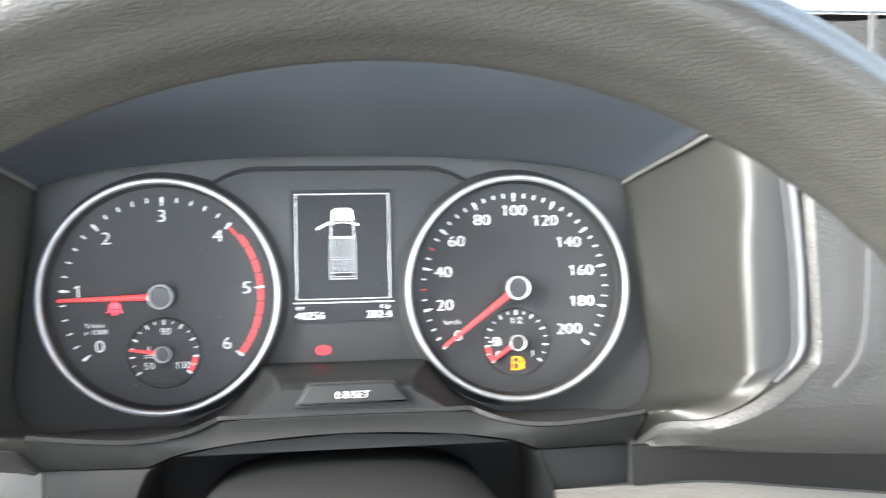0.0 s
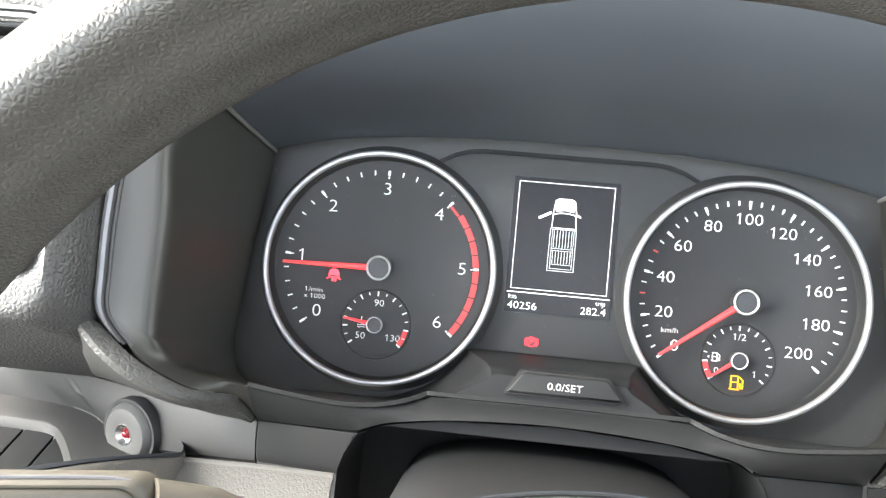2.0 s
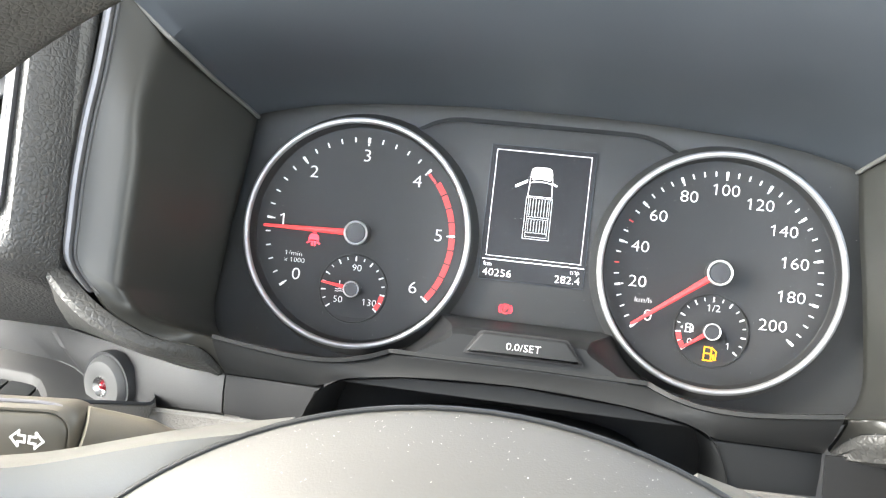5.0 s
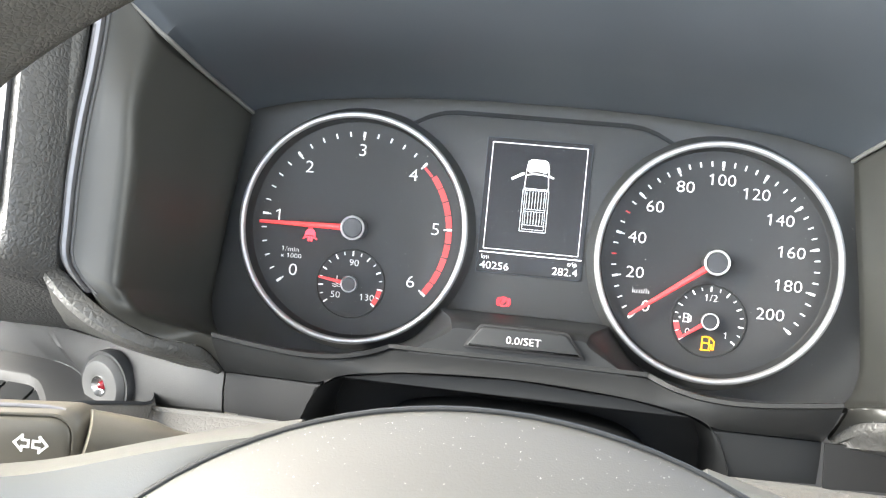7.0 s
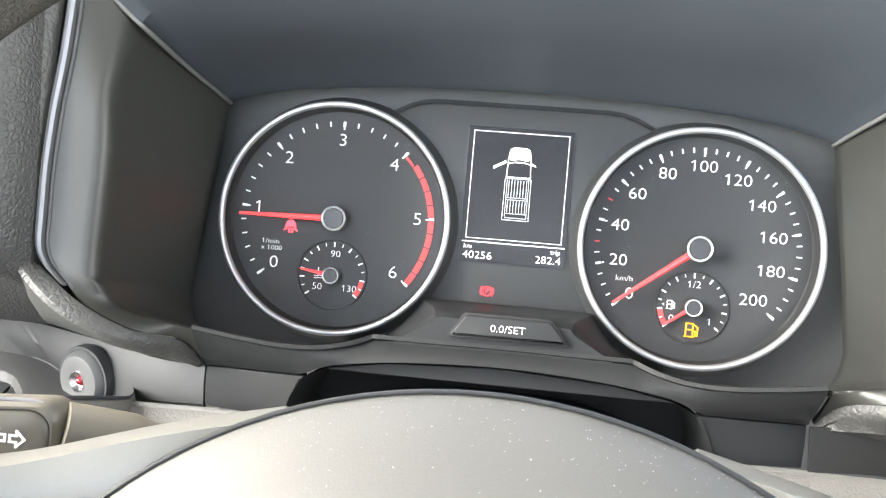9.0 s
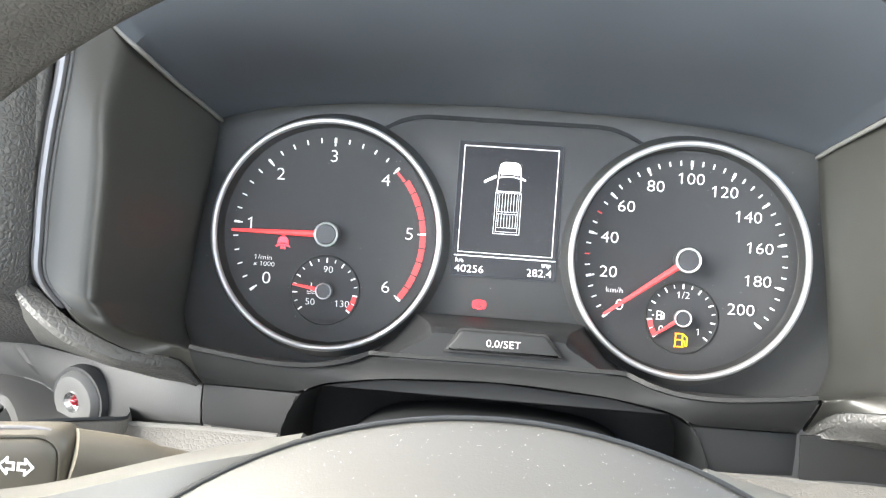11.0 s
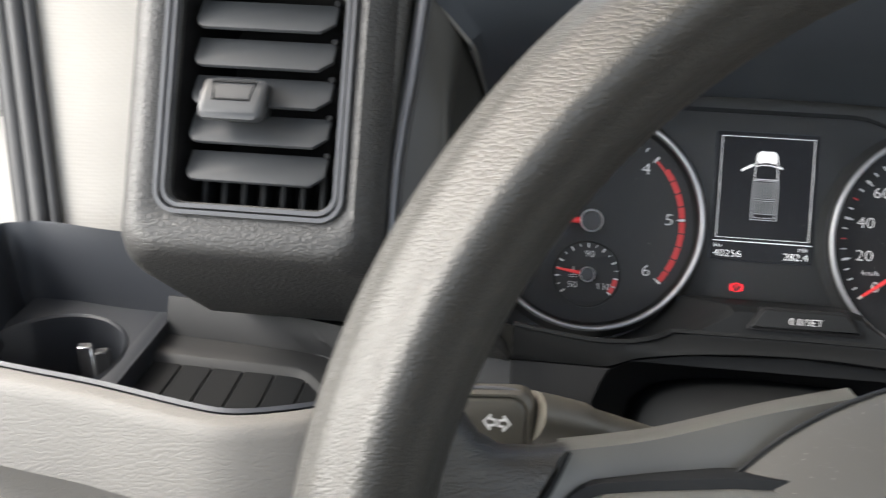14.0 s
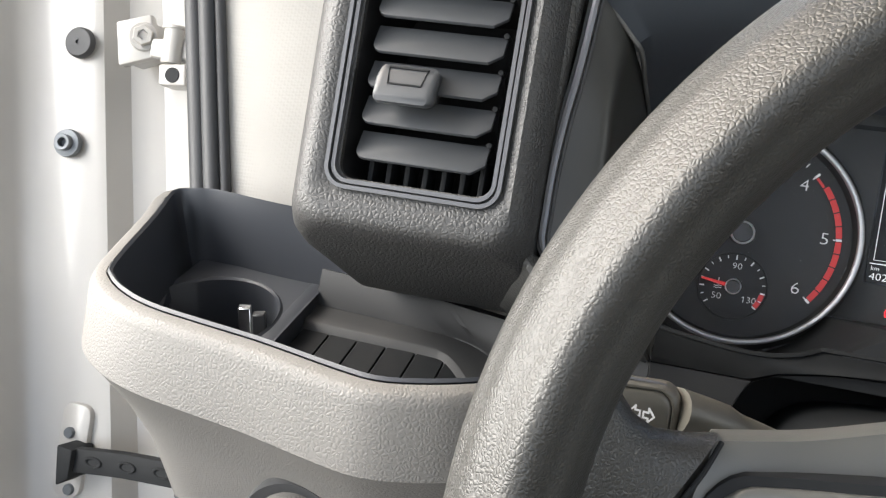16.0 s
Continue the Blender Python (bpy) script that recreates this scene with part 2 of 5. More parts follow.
def writing(text, size, x, z, y, wide=1.0, align="CENTER", rot=0.0):
    """Raised letters facing the driver, size being the height of a capital."""
    cu = bpy.data.curves.new("t", "FONT")
    cu.body, cu.size, cu.align_x, cu.align_y, cu.extrude, cu.resolution_u, cu.offset = text, size / 0.69, align, "CENTER", 0.00008, 3, (-0.017 if size > 0.0035 else -0.02) * size
    ob = bpy.data.objects.new("t", cu)
    me = bpy.data.meshes.new_from_object(ob)
    bm = bmesh.new()
    bm.from_mesh(me)
    bpy.data.objects.remove(ob)
    bpy.data.meshes.remove(me)
    bpy.data.curves.remove(cu)
    if "1" in text:
        # the font's figure one is a bare bar: give it its flag
        seen = set()
        for v0 in list(bm.verts):
            if v0 in seen:
                continue
            isle, todo = [], [v0]
            seen.add(v0)
            while todo:
                w = todo.pop()
                isle.append(w.co.copy())
                for e in w.link_edges:
                    o = e.other_vert(w)
                    if o not in seen:
                        seen.add(o)
                        todo.append(o)
            x0, x1, y0, y1 = min(c.x for c in isle), max(c.x for c in isle), min(c.y for c in isle), max(c.y for c in isle)
            if y1 - y0 > 0.75 * size and x1 - x0 < 0.25 * size:
                quad = [(x0 + 0.4 * (x1 - x0), y1), (x0 - 0.2 * size, y1 - 0.17 * size), (x0 - 0.2 * size, y1 - 0.28 * size), (x0 + 0.4 * (x1 - x0), y1 - 0.13 * size)]
                bm.faces.new([bm.verts.new((px_, py_, 0.0001)) for px_, py_ in quad])
    bm.transform(Matrix.Translation((x, y, z)) @ pose(0, 0, 0, 0, rot, 0) @ pose(0, 0, 0, 90, 0, 0) @ Matrix.Diagonal((wide, 1, 1, 1)))
    return bm


def stroke(points, w, y, close=False, depth=0.0003):
    """A flat line of width w along (x, z) points, facing the driver."""
    bm = bmesh.new()
    n = len(points)
    for i in range(n if close else n - 1):
        a, b = Vector(points[i]), Vector(points[(i + 1) % n])
        d = (b - a).normalized()
        o = Vector((-d.y, d.x)) * w / 2
        a, b = a - d * w / 2, b + d * w / 2
        q = [a - o, b - o, b + o, a + o]
        f = [bm.verts.new((p.x, y - depth, p.y)) for p in q]
        k = [bm.verts.new((p.x, y, p.y)) for p in q]
        bm.faces.new(f)
        for j in range(4):
            bm.faces.new((f[j], k[j], k[(j + 1) % 4], f[(j + 1) % 4]))
    return bm


def ring_band(cx, cz, r0, r1, a0, a1, y, n=24, depth=0.0003):
    pts = []
    for i in range(n + 1):
        a = radians(a0 + (a1 - a0) * i / n)
        pts.append((cx + r1 * math.sin(a), cz + r1 * math.cos(a)))
    for i in range(n, -1, -1):
        a = radians(a0 + (a1 - a0) * i / n)
        pts.append((cx + r0 * math.sin(a), cz + r0 * math.cos(a)))
    return prism(pts, y - depth, y)


def rounded(x0, x1, z0, z1, r, n=5):
    pts = []
    for cx, cz, a in ((x1 - r, z1 - r, 0), (x1 - r, z0 + r, 90), (x0 + r, z0 + r, 180), (x0 + r, z1 - r, 270)):
        for i in range(n + 1):
            b = radians(a + 90 * i / n)
            pts.append((cx + r * math.sin(b), cz + r * math.cos(b)))
    return pts


def curve(points, n=8, close=False):
    """A smooth line through the points."""
    P = [Vector(p) for p in points]
    m = len(P)
    out = []
    for i in range(m if close else m - 1):
        p1, p2 = P[i], P[(i + 1) % m]
        p0 = P[i - 1] if i or close else p1
        p3 = P[(i + 2) % m] if i + 2 < m or close else p2
        for k in range(n):
            t = k / n
            out.append(0.5 * ((2 * p1) + (p2 - p0) * t + (2 * p0 - 5 * p1 + 4 * p2 - p3) * t * t + (3 * p1 - p0 - 3 * p2 + p3) * t ** 3))
    if not close:
        out.append(P[-1])
    return out


# ---- instrument cluster
MID = 0.0836
cluster = thing("instrument_cluster", (MID, 0, -0.05), "black instrument cluster with two chrome-ringed dials and a small screen", "instrument panel")
ARC = [(-0.066, -0.062), (-0.0635, -0.037), (-0.0535, 0.0505), (-0.044, 0.0535), (-0.018, 0.0588), (0.03, 0.0628), (MID, 0.064)]
OUT = ARC + [(2 * MID - x, z) for x, z in reversed(ARC[:-1])]
part("face_plate", prism([(MID + (x - MID) * 1.06, z * 1.08) for x, z in OUT], 0.003, 0.012), M["plate"], cluster)
TOP = [(MID - 0.0655, 0.048), (MID - 0.0624, 0.053), (MID - 0.0533, 0.0578), (MID - 0.0465, 0.0599), (MID - 0.04, 0.0606)]
TOP = TOP + [(2 * MID - x, z) for x, z in reversed(TOP)]
BASE = [(MID + 0.0385, -0.0335), (MID - 0.0385, -0.0335)]
part("panel_groove", prism(TOP + BASE, 0.0018, 0.006), M["black"], cluster)
part("clear_cover", prism([(MID + (x - MID) * 1.03, z * 1.05) for x, z in OUT], -0.0146, -0.014), M["clear"], cluster, "clear plastic cover over the dials")
part("centre_panel", prism([(x, z - 0.0024) for x, z in TOP] + BASE, 0.0008, 0.005, 0.0004), M["plate"], cluster)
part("screen_frame", prism(rounded(0.0588, 0.1082, -0.0147, 0.0494, 0.0008), 0.0, 0.004, 0.0002), M["dark"], cluster)

minor = mesh_of("tick", box(-0.00029, 0.00029, -0.0014, 0, 0.044, 0.0462), M["white"])
major = mesh_of("tick", join(box(-0.00055, 0.00055, -0.0014, 0, 0.0437, 0.0462), box(-0.0003, 0.0003, -0.0014, 0, 0.0423, 0.0434)), M["white"])
redtick = mesh_of("tick", box(-0.0003, 0.0003, -0.0014, 0, 0.044, 0.0462), M["redprint"])
small = mesh_of("tick", box(-0.0002, 0.0002, -0.0007, 0, 0.014, 0.0155), M["white"])
smallmajor = mesh_of("tick", box(-0.00034, 0.00034, -0.0007, 0, 0.0134, 0.0157), M["white"])


def needle(length, w0, w1, cx, cz, deg, y, parent, name="needle"):
    bm = bmesh.new()
    back = 0.0
    pts = [(-w0, back), (w0, back), (w1, length), (-w1, length)]
    lo = [bm.verts.new((x, y, z)) for x, z in pts]
    hi = [bm.verts.new((x * 0.35, y - 0.0011, z)) for x, z in pts]
    bm.faces.new(hi)
    bm.faces.new(list(reversed(lo)))
    for i in range(4):
        bm.faces.new((lo[i], lo[(i + 1) % 4], hi[(i + 1) % 4], hi[i]))
    bm.transform(Matrix.Translation((cx, 0, cz)) @ pose(0, 0, 0, 0, deg, 0))
    return part(name, bm, M["needle"], parent, "bright red pointer needle", smooth=False)


def small_gauge(cx, parent, name, deg):
    cz = -0.0267
    g = part(name, lathe([(0, -0.0004), (0.016, -0.0004), (0.0163, -0.001), (0.0166, -0.001), (0.017, 0.0)], cx, cz, 64), M["face"], parent)
    needle(0.0155, 0.0011, 0.0005, cx, cz, deg, -0.002, g)
    part("hub_cap", lathe([(0, -0.0052), (0.003, -0.0052), (0.0033, -0.0047), (0.0037, -0.0046), (0.0037, 0)], cx, cz, 32), M["cap"], g)
    part("hub_ring", lathe([(0.0032, -0.0046), (0.0033, -0.0053), (0.0036, -0.0055), (0.0039, -0.0051), (0.0037, -0.0047)], cx, cz, 40), M["ring"], g, "thin chrome ring")
    return g


def gauge(cx, name, count, step, every, deg, red=()):
    g = part(name, lathe([(0, -0.0002), (0.04, -0.0002), (0.0406, -0.0005), (0.0508, -0.0005), (0.0514, -0.0012), (0.0521, -0.0085), (0.0524, -0.0088)], cx, 0, 128), M["face"], cluster)
    part("bezel_ring", lathe([(0.0517, -0.0085), (0.0519, -0.0099), (0.0522, -0.0104), (0.0527, -0.01065), (0.0534, -0.01075), (0.054, -0.0105), (0.0544, -0.01), (0.0546, -0.0088)], cx, 0, 128), M["chrome"], g, "satin chrome ring")
    part("outer_collar", lathe([(0.0544, -0.0092), (0.0546, -0.006), (0.0553, -0.002), (0.0575, 0.0006), (0.0585, 0.0035)], cx, 0, 128), M["plate"], g)
    part("hub_cap", lathe([(0, -0.0088), (0.0044, -0.0088), (0.0047, -0.0082), (0.0054, -0.0081), (0.0056, -0.0075), (0.0056, 0)], cx, 0, 48), M["cap"], g)
    part("hub_ring", lathe([(0.0047, -0.008), (0.0049, -0.009), (0.0053, -0.0093), (0.0057, -0.0089), (0.0058, -0.0083), (0.0055, -0.0082)], cx, 0, 48), M["ring"], g, "thin chrome ring")
    for i in range(count):
        if i % every and name == "rev_counter" and i in red:
            continue
        me = major if i % every == 0 else redtick if i in red else minor
        piece("tick", me, spin(cx, 0, (i - (count - 1) / 2) * step), g)
    needle(0.0455, 0.0016, 0.0007, cx, 0, deg, -0.0062, g)
    return g


rev = gauge(0, "rev_counter", 31, 300 / 35, 5, -91.0, range(21, 30))
speed = gauge(0.1672, "speedometer", 41, 257.14 / 40, 4, -127.0, (6, 10))
temp = small_gauge(0, cluster, "coolant_gauge", -82)
fuel = small_gauge(0.1672, cluster, "fuel_gauge", -125.5)
for i in range(17):
    for cx, g in ((0, temp), (0.1672, fuel)):
        piece("tick", smallmajor if i % 2 == 0 else small, spin(cx, -0.0267, (i - 8) * 16.0), g)
for a0, a1, cx, g in ((98, 112, 0, temp), (114, 126, 0, temp), (-126, -114, 0.1672, fuel), (-112, -98, 0.1672, fuel)):
    part("red_band", ring_band(cx, -0.0267, 0.0132, 0.0155, a0, a1, -0.0003, 6, 0.0004), M["redprint"], g, smooth=False)
# red zone of the rev counter, in ten bars
for i in range(10):
    a0 = 42.857 + i * 8.5714 + (1.2 if i % 5 == 0 else 0.4)
    a1 = 42.857 + (i + 1) * 8.5714 - (1.2 if i % 5 == 4 else 0.4)
    r0 = 0.0434
    r1 = 0.0446 if i == 0 else 0.0462
    part("red_band", ring_band(0, 0, r0, r1, a0, a1, -0.0008, 6, 0.0004), M["redprint"], rev, smooth=False)


def numerals(cx, values, step, radii, h, parent):
    k = len(values)
    for i, (v, r) in enumerate(zip(values, radii)):
        a = radians((i - (k - 1) / 2) * step)
        part("numeral", writing(v, h, cx + r * math.sin(a), r * math.cos(a), -0.0012, 1.14), M["white"], parent, smooth=False)


numerals(0, [str(i) for i in range(7)], 300 / 7, (0.0366, 0.038, 0.037, 0.0372, 0.0374, 0.0384, 0.0368), 0.0057, rev)
numerals(0.1672, [str(20 * i) for i in range(11)], 25.714, (0.0368, 0.0358, 0.0362, 0.0367, 0.0367, 0.0375, 0.0359, 0.0346, 0.034, 0.034, 0.0339), 0.0052, speed)
part("lettering", writing("1/min", 0.0023, -0.0309, -0.0129, -0.0012, 1.18), M["white"], rev, smooth=False)
part("lettering", writing("x 1000", 0.0022, -0.0302, -0.016, -0.0012, 1.18), M["white"], rev, smooth=False)
part("lettering", writing("km/h", 0.0024, 0.1672 - 0.0315, -0.0161, -0.0012, 1.15), M["white"], speed, smooth=False)
for v, x, z in (("50", -0.0069, -0.0058), ("90", 0.0008, 0.0101), ("130", 0.0085, -0.0058)):
    part("numeral", writing(v, 0.0031, x, -0.0267 + z, -0.0006, 1.1), M["white"], temp, smooth=False)
for v, x, z in (("0", -0.009, -0.0058), ("1/2", 0.0002, 0.0104), ("1", 0.0081, -0.006)):
    part("numeral", writing(v, 0.0031, 0.1672 + x, -0.0267 + z, -0.0006, 1.1), M["white"], fuel, smooth=False)


def pump(x, z, h, y, material, parent, label, w):
    k = h / 6.0
    pts = [(-2.6, -3), (1.4, -3), (1.0, -3), (1.0, 3), (-2.2, 3), (-2.2, -3)]
    bm = stroke([(x + a * k, z + b * k) for a, b in pts], w, y)
    bm = join(bm, stroke([(x - 1.9 * k, z + 0.2 * k), (x + 0.7 * k, z + 0.2 * k)], w, y),
              stroke([(x + a * k, z + b * k) for a, b in ((1.0, -0.4), (2.0, -0.4), (2.1, -2.4), (3.0, -2.4), (3.1, 1.2), (1.6, 2.6))], w, y))
    return part("pump_symbol", bm, material, parent, label, smooth=False)


pump(0.1672 - 0.0098, -0.0262, 0.0037, -0.0004, M["white"], fuel, "", 0.0004)
part("arrow_mark", prism([(0.1672 - 0.0136, -0.0262), (0.1672 - 0.0126, -0.0256), (0.1672 - 0.0126, -0.0268)], -0.0007, 0.0), M["white"], fuel, smooth=False)
pump(0.1672 + 0.0002, -0.037, 0.006, -0.0004, M["amber"], fuel, "glowing amber fuel warning lamp", 0.0005)
# coolant mark: a stem over two waves
cm = stroke([(-0.0068, -0.0235), (-0.0068, -0.0268)], 0.0004, -0.0004)
for dz in (-0.0274, -0.0284):
    cm = join(cm, stroke([(-0.0086, -0.0 + dz), (-0.0075, dz - 0.0002), (-0.0063, dz + 0.0002), (-0.005, dz)], 0.0003, -0.0004))
part("coolant_mark", cm, M["white"], temp, smooth=False)
# red reminder lamp on the rev counter, a plain shape
lamp = join(prism([(-0.022 + 0.0012 * math.cos(k * math.pi / 8), -0.0008 + 0.0012 * math.sin(k * math.pi / 8)) for k in range(16)], -0.0006, -0.0001),
            prism([(-0.0246, -0.0062), (-0.0243, -0.0036), (-0.0232, -0.0024), (-0.0208, -0.0024), (-0.0197, -0.0036), (-0.0194, -0.0062), (-0.0205, -0.0052), (-0.0235, -0.0052)], -0.0006, -0.0001),
            stroke([(-0.0252, -0.007), (-0.0236, -0.0062), (-0.0204, -0.0062), (-0.0188, -0.007)], 0.0005, -0.0001),
            stroke([(-0.0226, -0.0078), (-0.0226, -0.0064)], 0.0008, -0.0001), stroke([(-0.0212, -0.0078), (-0.0212, -0.0064)], 0.0008, -0.0001))
part("warning_lamp", lamp, M["redlamp"], rev, "glowing red warning lamp", smooth=False)
# parking brake lamp under the screen
pl = [stroke([(0.0735 + 0.0021 * math.sin(i * math.pi / 12), -0.0277 + 0.0021 * math.cos(i * math.pi / 12)) for i in range(24)], 0.0003, 0.0008, True)]
for s in (1, -1):
    pl.append(stroke([(0.0735 + s * 0.003 * math.sin(radians(a)), -0.0277 + 0.003 * math.cos(radians(a))) for a in range(55, 130, 12)], 0.00035, 0.0008))
pl.append(writing("P", 0.0023, 0.0735, -0.0277, 0.0006))
part("parking_brake_lamp", join(*pl), M["redlamp"], cluster, "glowing red parking brake lamp", smooth=False)

# ---- screen
screen = part("screen", box(0.0592, 0.1078, -0.0004, 0.003, -0.0143, 0.049), M["screen"], cluster, "lit black display showing a truck outline")
Y = -0.0004
part("border", stroke([(0.0616, -0.0033), (0.1058, -0.0033), (0.1058, 0.0468), (0.0616, 0.0468)], 0.00022, Y, True), M["lit"], screen, smooth=False)
part("divider", stroke([(0.0602, -0.005), (0.1074, -0.005)], 0.0004, Y), M["lit"], screen, smooth=False)
part("lettering", writing("km", 0.0022, 0.0608, -0.0073, Y - 0.0002, 1, "LEFT"), M["lit"], screen, smooth=False)
part("lettering", writing("40256", 0.0034, 0.0606, -0.0113, Y - 0.0002, 1.13, "LEFT"), M["lit"], screen, smooth=False)
part("lettering", writing("trip", 0.0022, 0.1058, -0.0072, Y - 0.0002, 1, "RIGHT"), M["lit"], screen, smooth=False)
part("lettering", writing("282.4", 0.0034, 0.1064, -0.0112, Y - 0.0002, 1.1, "RIGHT"), M["lit"], screen, smooth=False)
TX = 0.0836
cab = [prism([(TX - 0.0052, 0.0362), (TX - 0.0046, 0.039), (TX - 0.003, 0.04), (TX + 0.003, 0.04), (TX + 0.0046, 0.039), (TX + 0.0052, 0.0362), (TX + 0.004, 0.0338), (TX, 0.0346), (TX - 0.004, 0.0338)][::-1], Y - 0.0003, Y)]
cab.append(prism([(TX - 0.0061, 0.0326), (TX - 0.0118, 0.0296), (TX - 0.0119, 0.0308), (TX - 0.0064, 0.0338)], Y - 0.0003, Y))
cab.append(stroke([(TX + 0.006, 0.0326), (TX + 0.0072, 0.032)], 0.0008, Y))
cab.append(stroke([(TX - 0.0051, 0.0355), (TX - 0.0056, 0.0262), (TX + 0.0056, 0.0262), (TX + 0.0051, 0.0355)], 0.0003, Y))
cab.append(stroke([(TX - 0.005, 0.0325), (TX - 0.002, 0.0332), (TX + 0.002, 0.0332), (TX + 0.005, 0.0325)], 0.0004, Y))
part("truck_cab", join(*cab), M["lit"], screen, smooth=False)
bed = [stroke([(TX - 0.006, 0.0255), (TX - 0.0061, 0.0062), (TX + 0.0061, 0.0062), (TX + 0.006, 0.0255)], 0.00028, Y, True), stroke([(TX - 0.005, 0.0255), (TX - 0.005, 0.0072), (TX + 0.005, 0.0072), (TX + 0.005, 0.0255)], 0.00022, Y)]
for z in (0.0166, 0.0156, 0.0092):
    bed.append(stroke([(TX - 0.005, z), (TX + 0.005, z)], 0.00026, Y))
for z0, z1 in ((0.0172, 0.0248), (0.0098, 0.015)):
    for i in range(7):
        x = TX - 0.0041 + i * 0.00137
        bed.append(stroke([(x, z0), (x, z1)], 0.00026, Y))
part("truck_bed", join(*bed), M["dimlit"], screen, smooth=False)

# ---- binnacle round the dials
hood = thing("instrument_binnacle", (MID, -0.05, -0.06), "black moulded dashboard binnacle hooding the dials", "dashboard")


def edge_row(y, pts):
    left = [Vector((p[0], p[2] if len(p) > 2 else y, p[1])) for p in pts]
    return curve(left + [Vector((2 * MID - v.x, v.y, v.z)) for v in reversed(left[:-1])], 4)


rows = [edge_row(-0.0105, ARC[2:]),
        edge_row(-0.05, [(-0.0555, 0.0565), (-0.046, 0.0615), (-0.02, 0.068), (0.03, 0.0725), (MID, 0.074)]),
        edge_row(-0.096, [(-0.059, 0.064), (-0.05, 0.0695, -0.1), (-0.022, 0.078, -0.108), (0.03, 0.0865, -0.116), (MID, 0.089, -0.118)]),
        edge_row(-0.112, [(-0.078, 0.081), (-0.06, 0.0805, -0.116), (-0.026, 0.089, -0.122), (0.03, 0.099, -0.128), (MID, 0.1015, -0.13)]),
        edge_row(-0.106, [(-0.08, 0.09), (-0.064, 0.098, -0.11), (-0.026, 0.104, -0.116), (0.03, 0.11, -0.122), (MID, 0.112, -0.124)]),
        edge_row(0.02, [(-0.09, 0.1), (-0.066, 0.112), (-0.026, 0.12), (0.03, 0.126), (MID, 0.128)]),
        edge_row(0.2, [(-0.1, 0.12), (-0.066, 0.14), (-0.026, 0.15), (0.03, 0.155), (MID, 0.156)])]
part("hood", loft(rows, thick=0.003), M["dark"], hood)
for s, wider in ((1, 0.0), (-1, 0.0042)):
    # the panel towards the cab's middle flares a little more
    f = lambda x: MID + s * (x - MID)
    g = lambda pts: [(f(x - wider * max(0.0, min(1.0, (-y - 0.05) / 0.05))), y, z) for x, y, z in pts]
    far = curve(g([(-0.0535, -0.0095, 0.0505), (-0.0563, -0.0095, 0.025), (-0.06, -0.0095, 0.0), (-0.0634, -0.0095, -0.03), (-0.064, -0.0095, -0.043), (-0.06, -0.0095, -0.055), (-0.05, -0.0095, -0.06), (-0.04, -0.0095, -0.0604), (-0.0335, -0.0095, -0.0606)]), 6)
    crease = curve(g([(-0.062, -0.0965, 0.066), (-0.064, -0.1065, 0.0388), (-0.0628, -0.1068, 0.0147), (-0.0634, -0.107, -0.0257), (-0.0616, -0.106, -0.0336), (-0.0568, -0.098, -0.0408), (-0.047, -0.09, -0.0448), (-0.038, -0.0868, -0.0468), (-0.0335, -0.0852, -0.0479)]), 6)
    outer = curve(g([(-0.074, -0.109, 0.079), (-0.0778, -0.109, 0.045), (-0.0806, -0.1085, 0.01), (-0.0812, -0.1085, -0.0195), (-0.0772, -0.1085, -0.0272), (-0.0655, -0.108, -0.0395), (-0.0511, -0.1, -0.0486), (-0.0392, -0.081, -0.0533), (-0.034, -0.067, -0.0636)]), 6)
    rails = [far] + [[p + (q - p) * k + Vector((0.0012 * s, 0, 0)) * 4 * k * (1 - k) for p, q in zip(far, crease)] for k in (0.3, 0.6)]
    for k in (0.0, 0.2, 0.4, 0.6, 0.8, 1.0):
        ring = []
        for p, q, o in zip(far, crease, outer):
            c0, c1 = p + (q - p) * 0.92 + Vector((0.0003 * s, 0, 0)), q + (o - q) * 0.3
            ring.append(c0 * (1 - k) ** 2 + q * 2 * k * (1 - k) + c1 * k * k)
        rails.append(ring)
    rails += [[p + (q - p) * 0.65 + Vector((0, -0.0006, 0)) for p, q in zip(crease, outer)], outer]
    part("side_panel", loft(rails, thick=0.002), M["side"], hood)
    # the corner's bright highlight, drawn as a paler tube
    part("corner_bead", tube(curve(g([(-0.0722, -0.1065, 0.0768), (-0.0625, -0.0985, 0.0668), (-0.0573, -0.091, 0.0618), (-0.0556, -0.06, 0.0566), (-0.0539, -0.03, 0.0526), (-0.0527, -0.0105, 0.0498)]), 6), 0.001, 10), M["bead"], hood)
    strip = curve(g([(-0.0722, -0.109, -0.0344), (-0.0794, -0.1092, -0.0275), (-0.0828, -0.1095, -0.0208), (-0.0831, -0.1096, -0.01), (-0.083, -0.1097, 0.0076), (-0.0814, -0.11, 0.0285), (-0.0788, -0.1102, 0.05), (-0.076, -0.1105, 0.088)]), 5)
    sec = []
    for k, p in enumerate(strip):
        d = (strip[min(k + 1, len(strip) - 1)] - strip[max(k - 1, 0)]).normalized()
        o = Vector((d.z, 0, -d.x)).normalized()
        wd = 0.0015 * min(1.0, (k + 1) / 13)
        sec.append([p - o * wd + Vector((0, 0.001, 0)), p - o * wd * 0.85 + Vector((0, -0.0016, 0)), p + Vector((0, -0.0021, 0)), p + o * wd * 0.85 + Vector((0, -0.0016, 0)), p + o * wd + Vector((0, 0.001, 0)), p + Vector((0, 0.004, 0))])
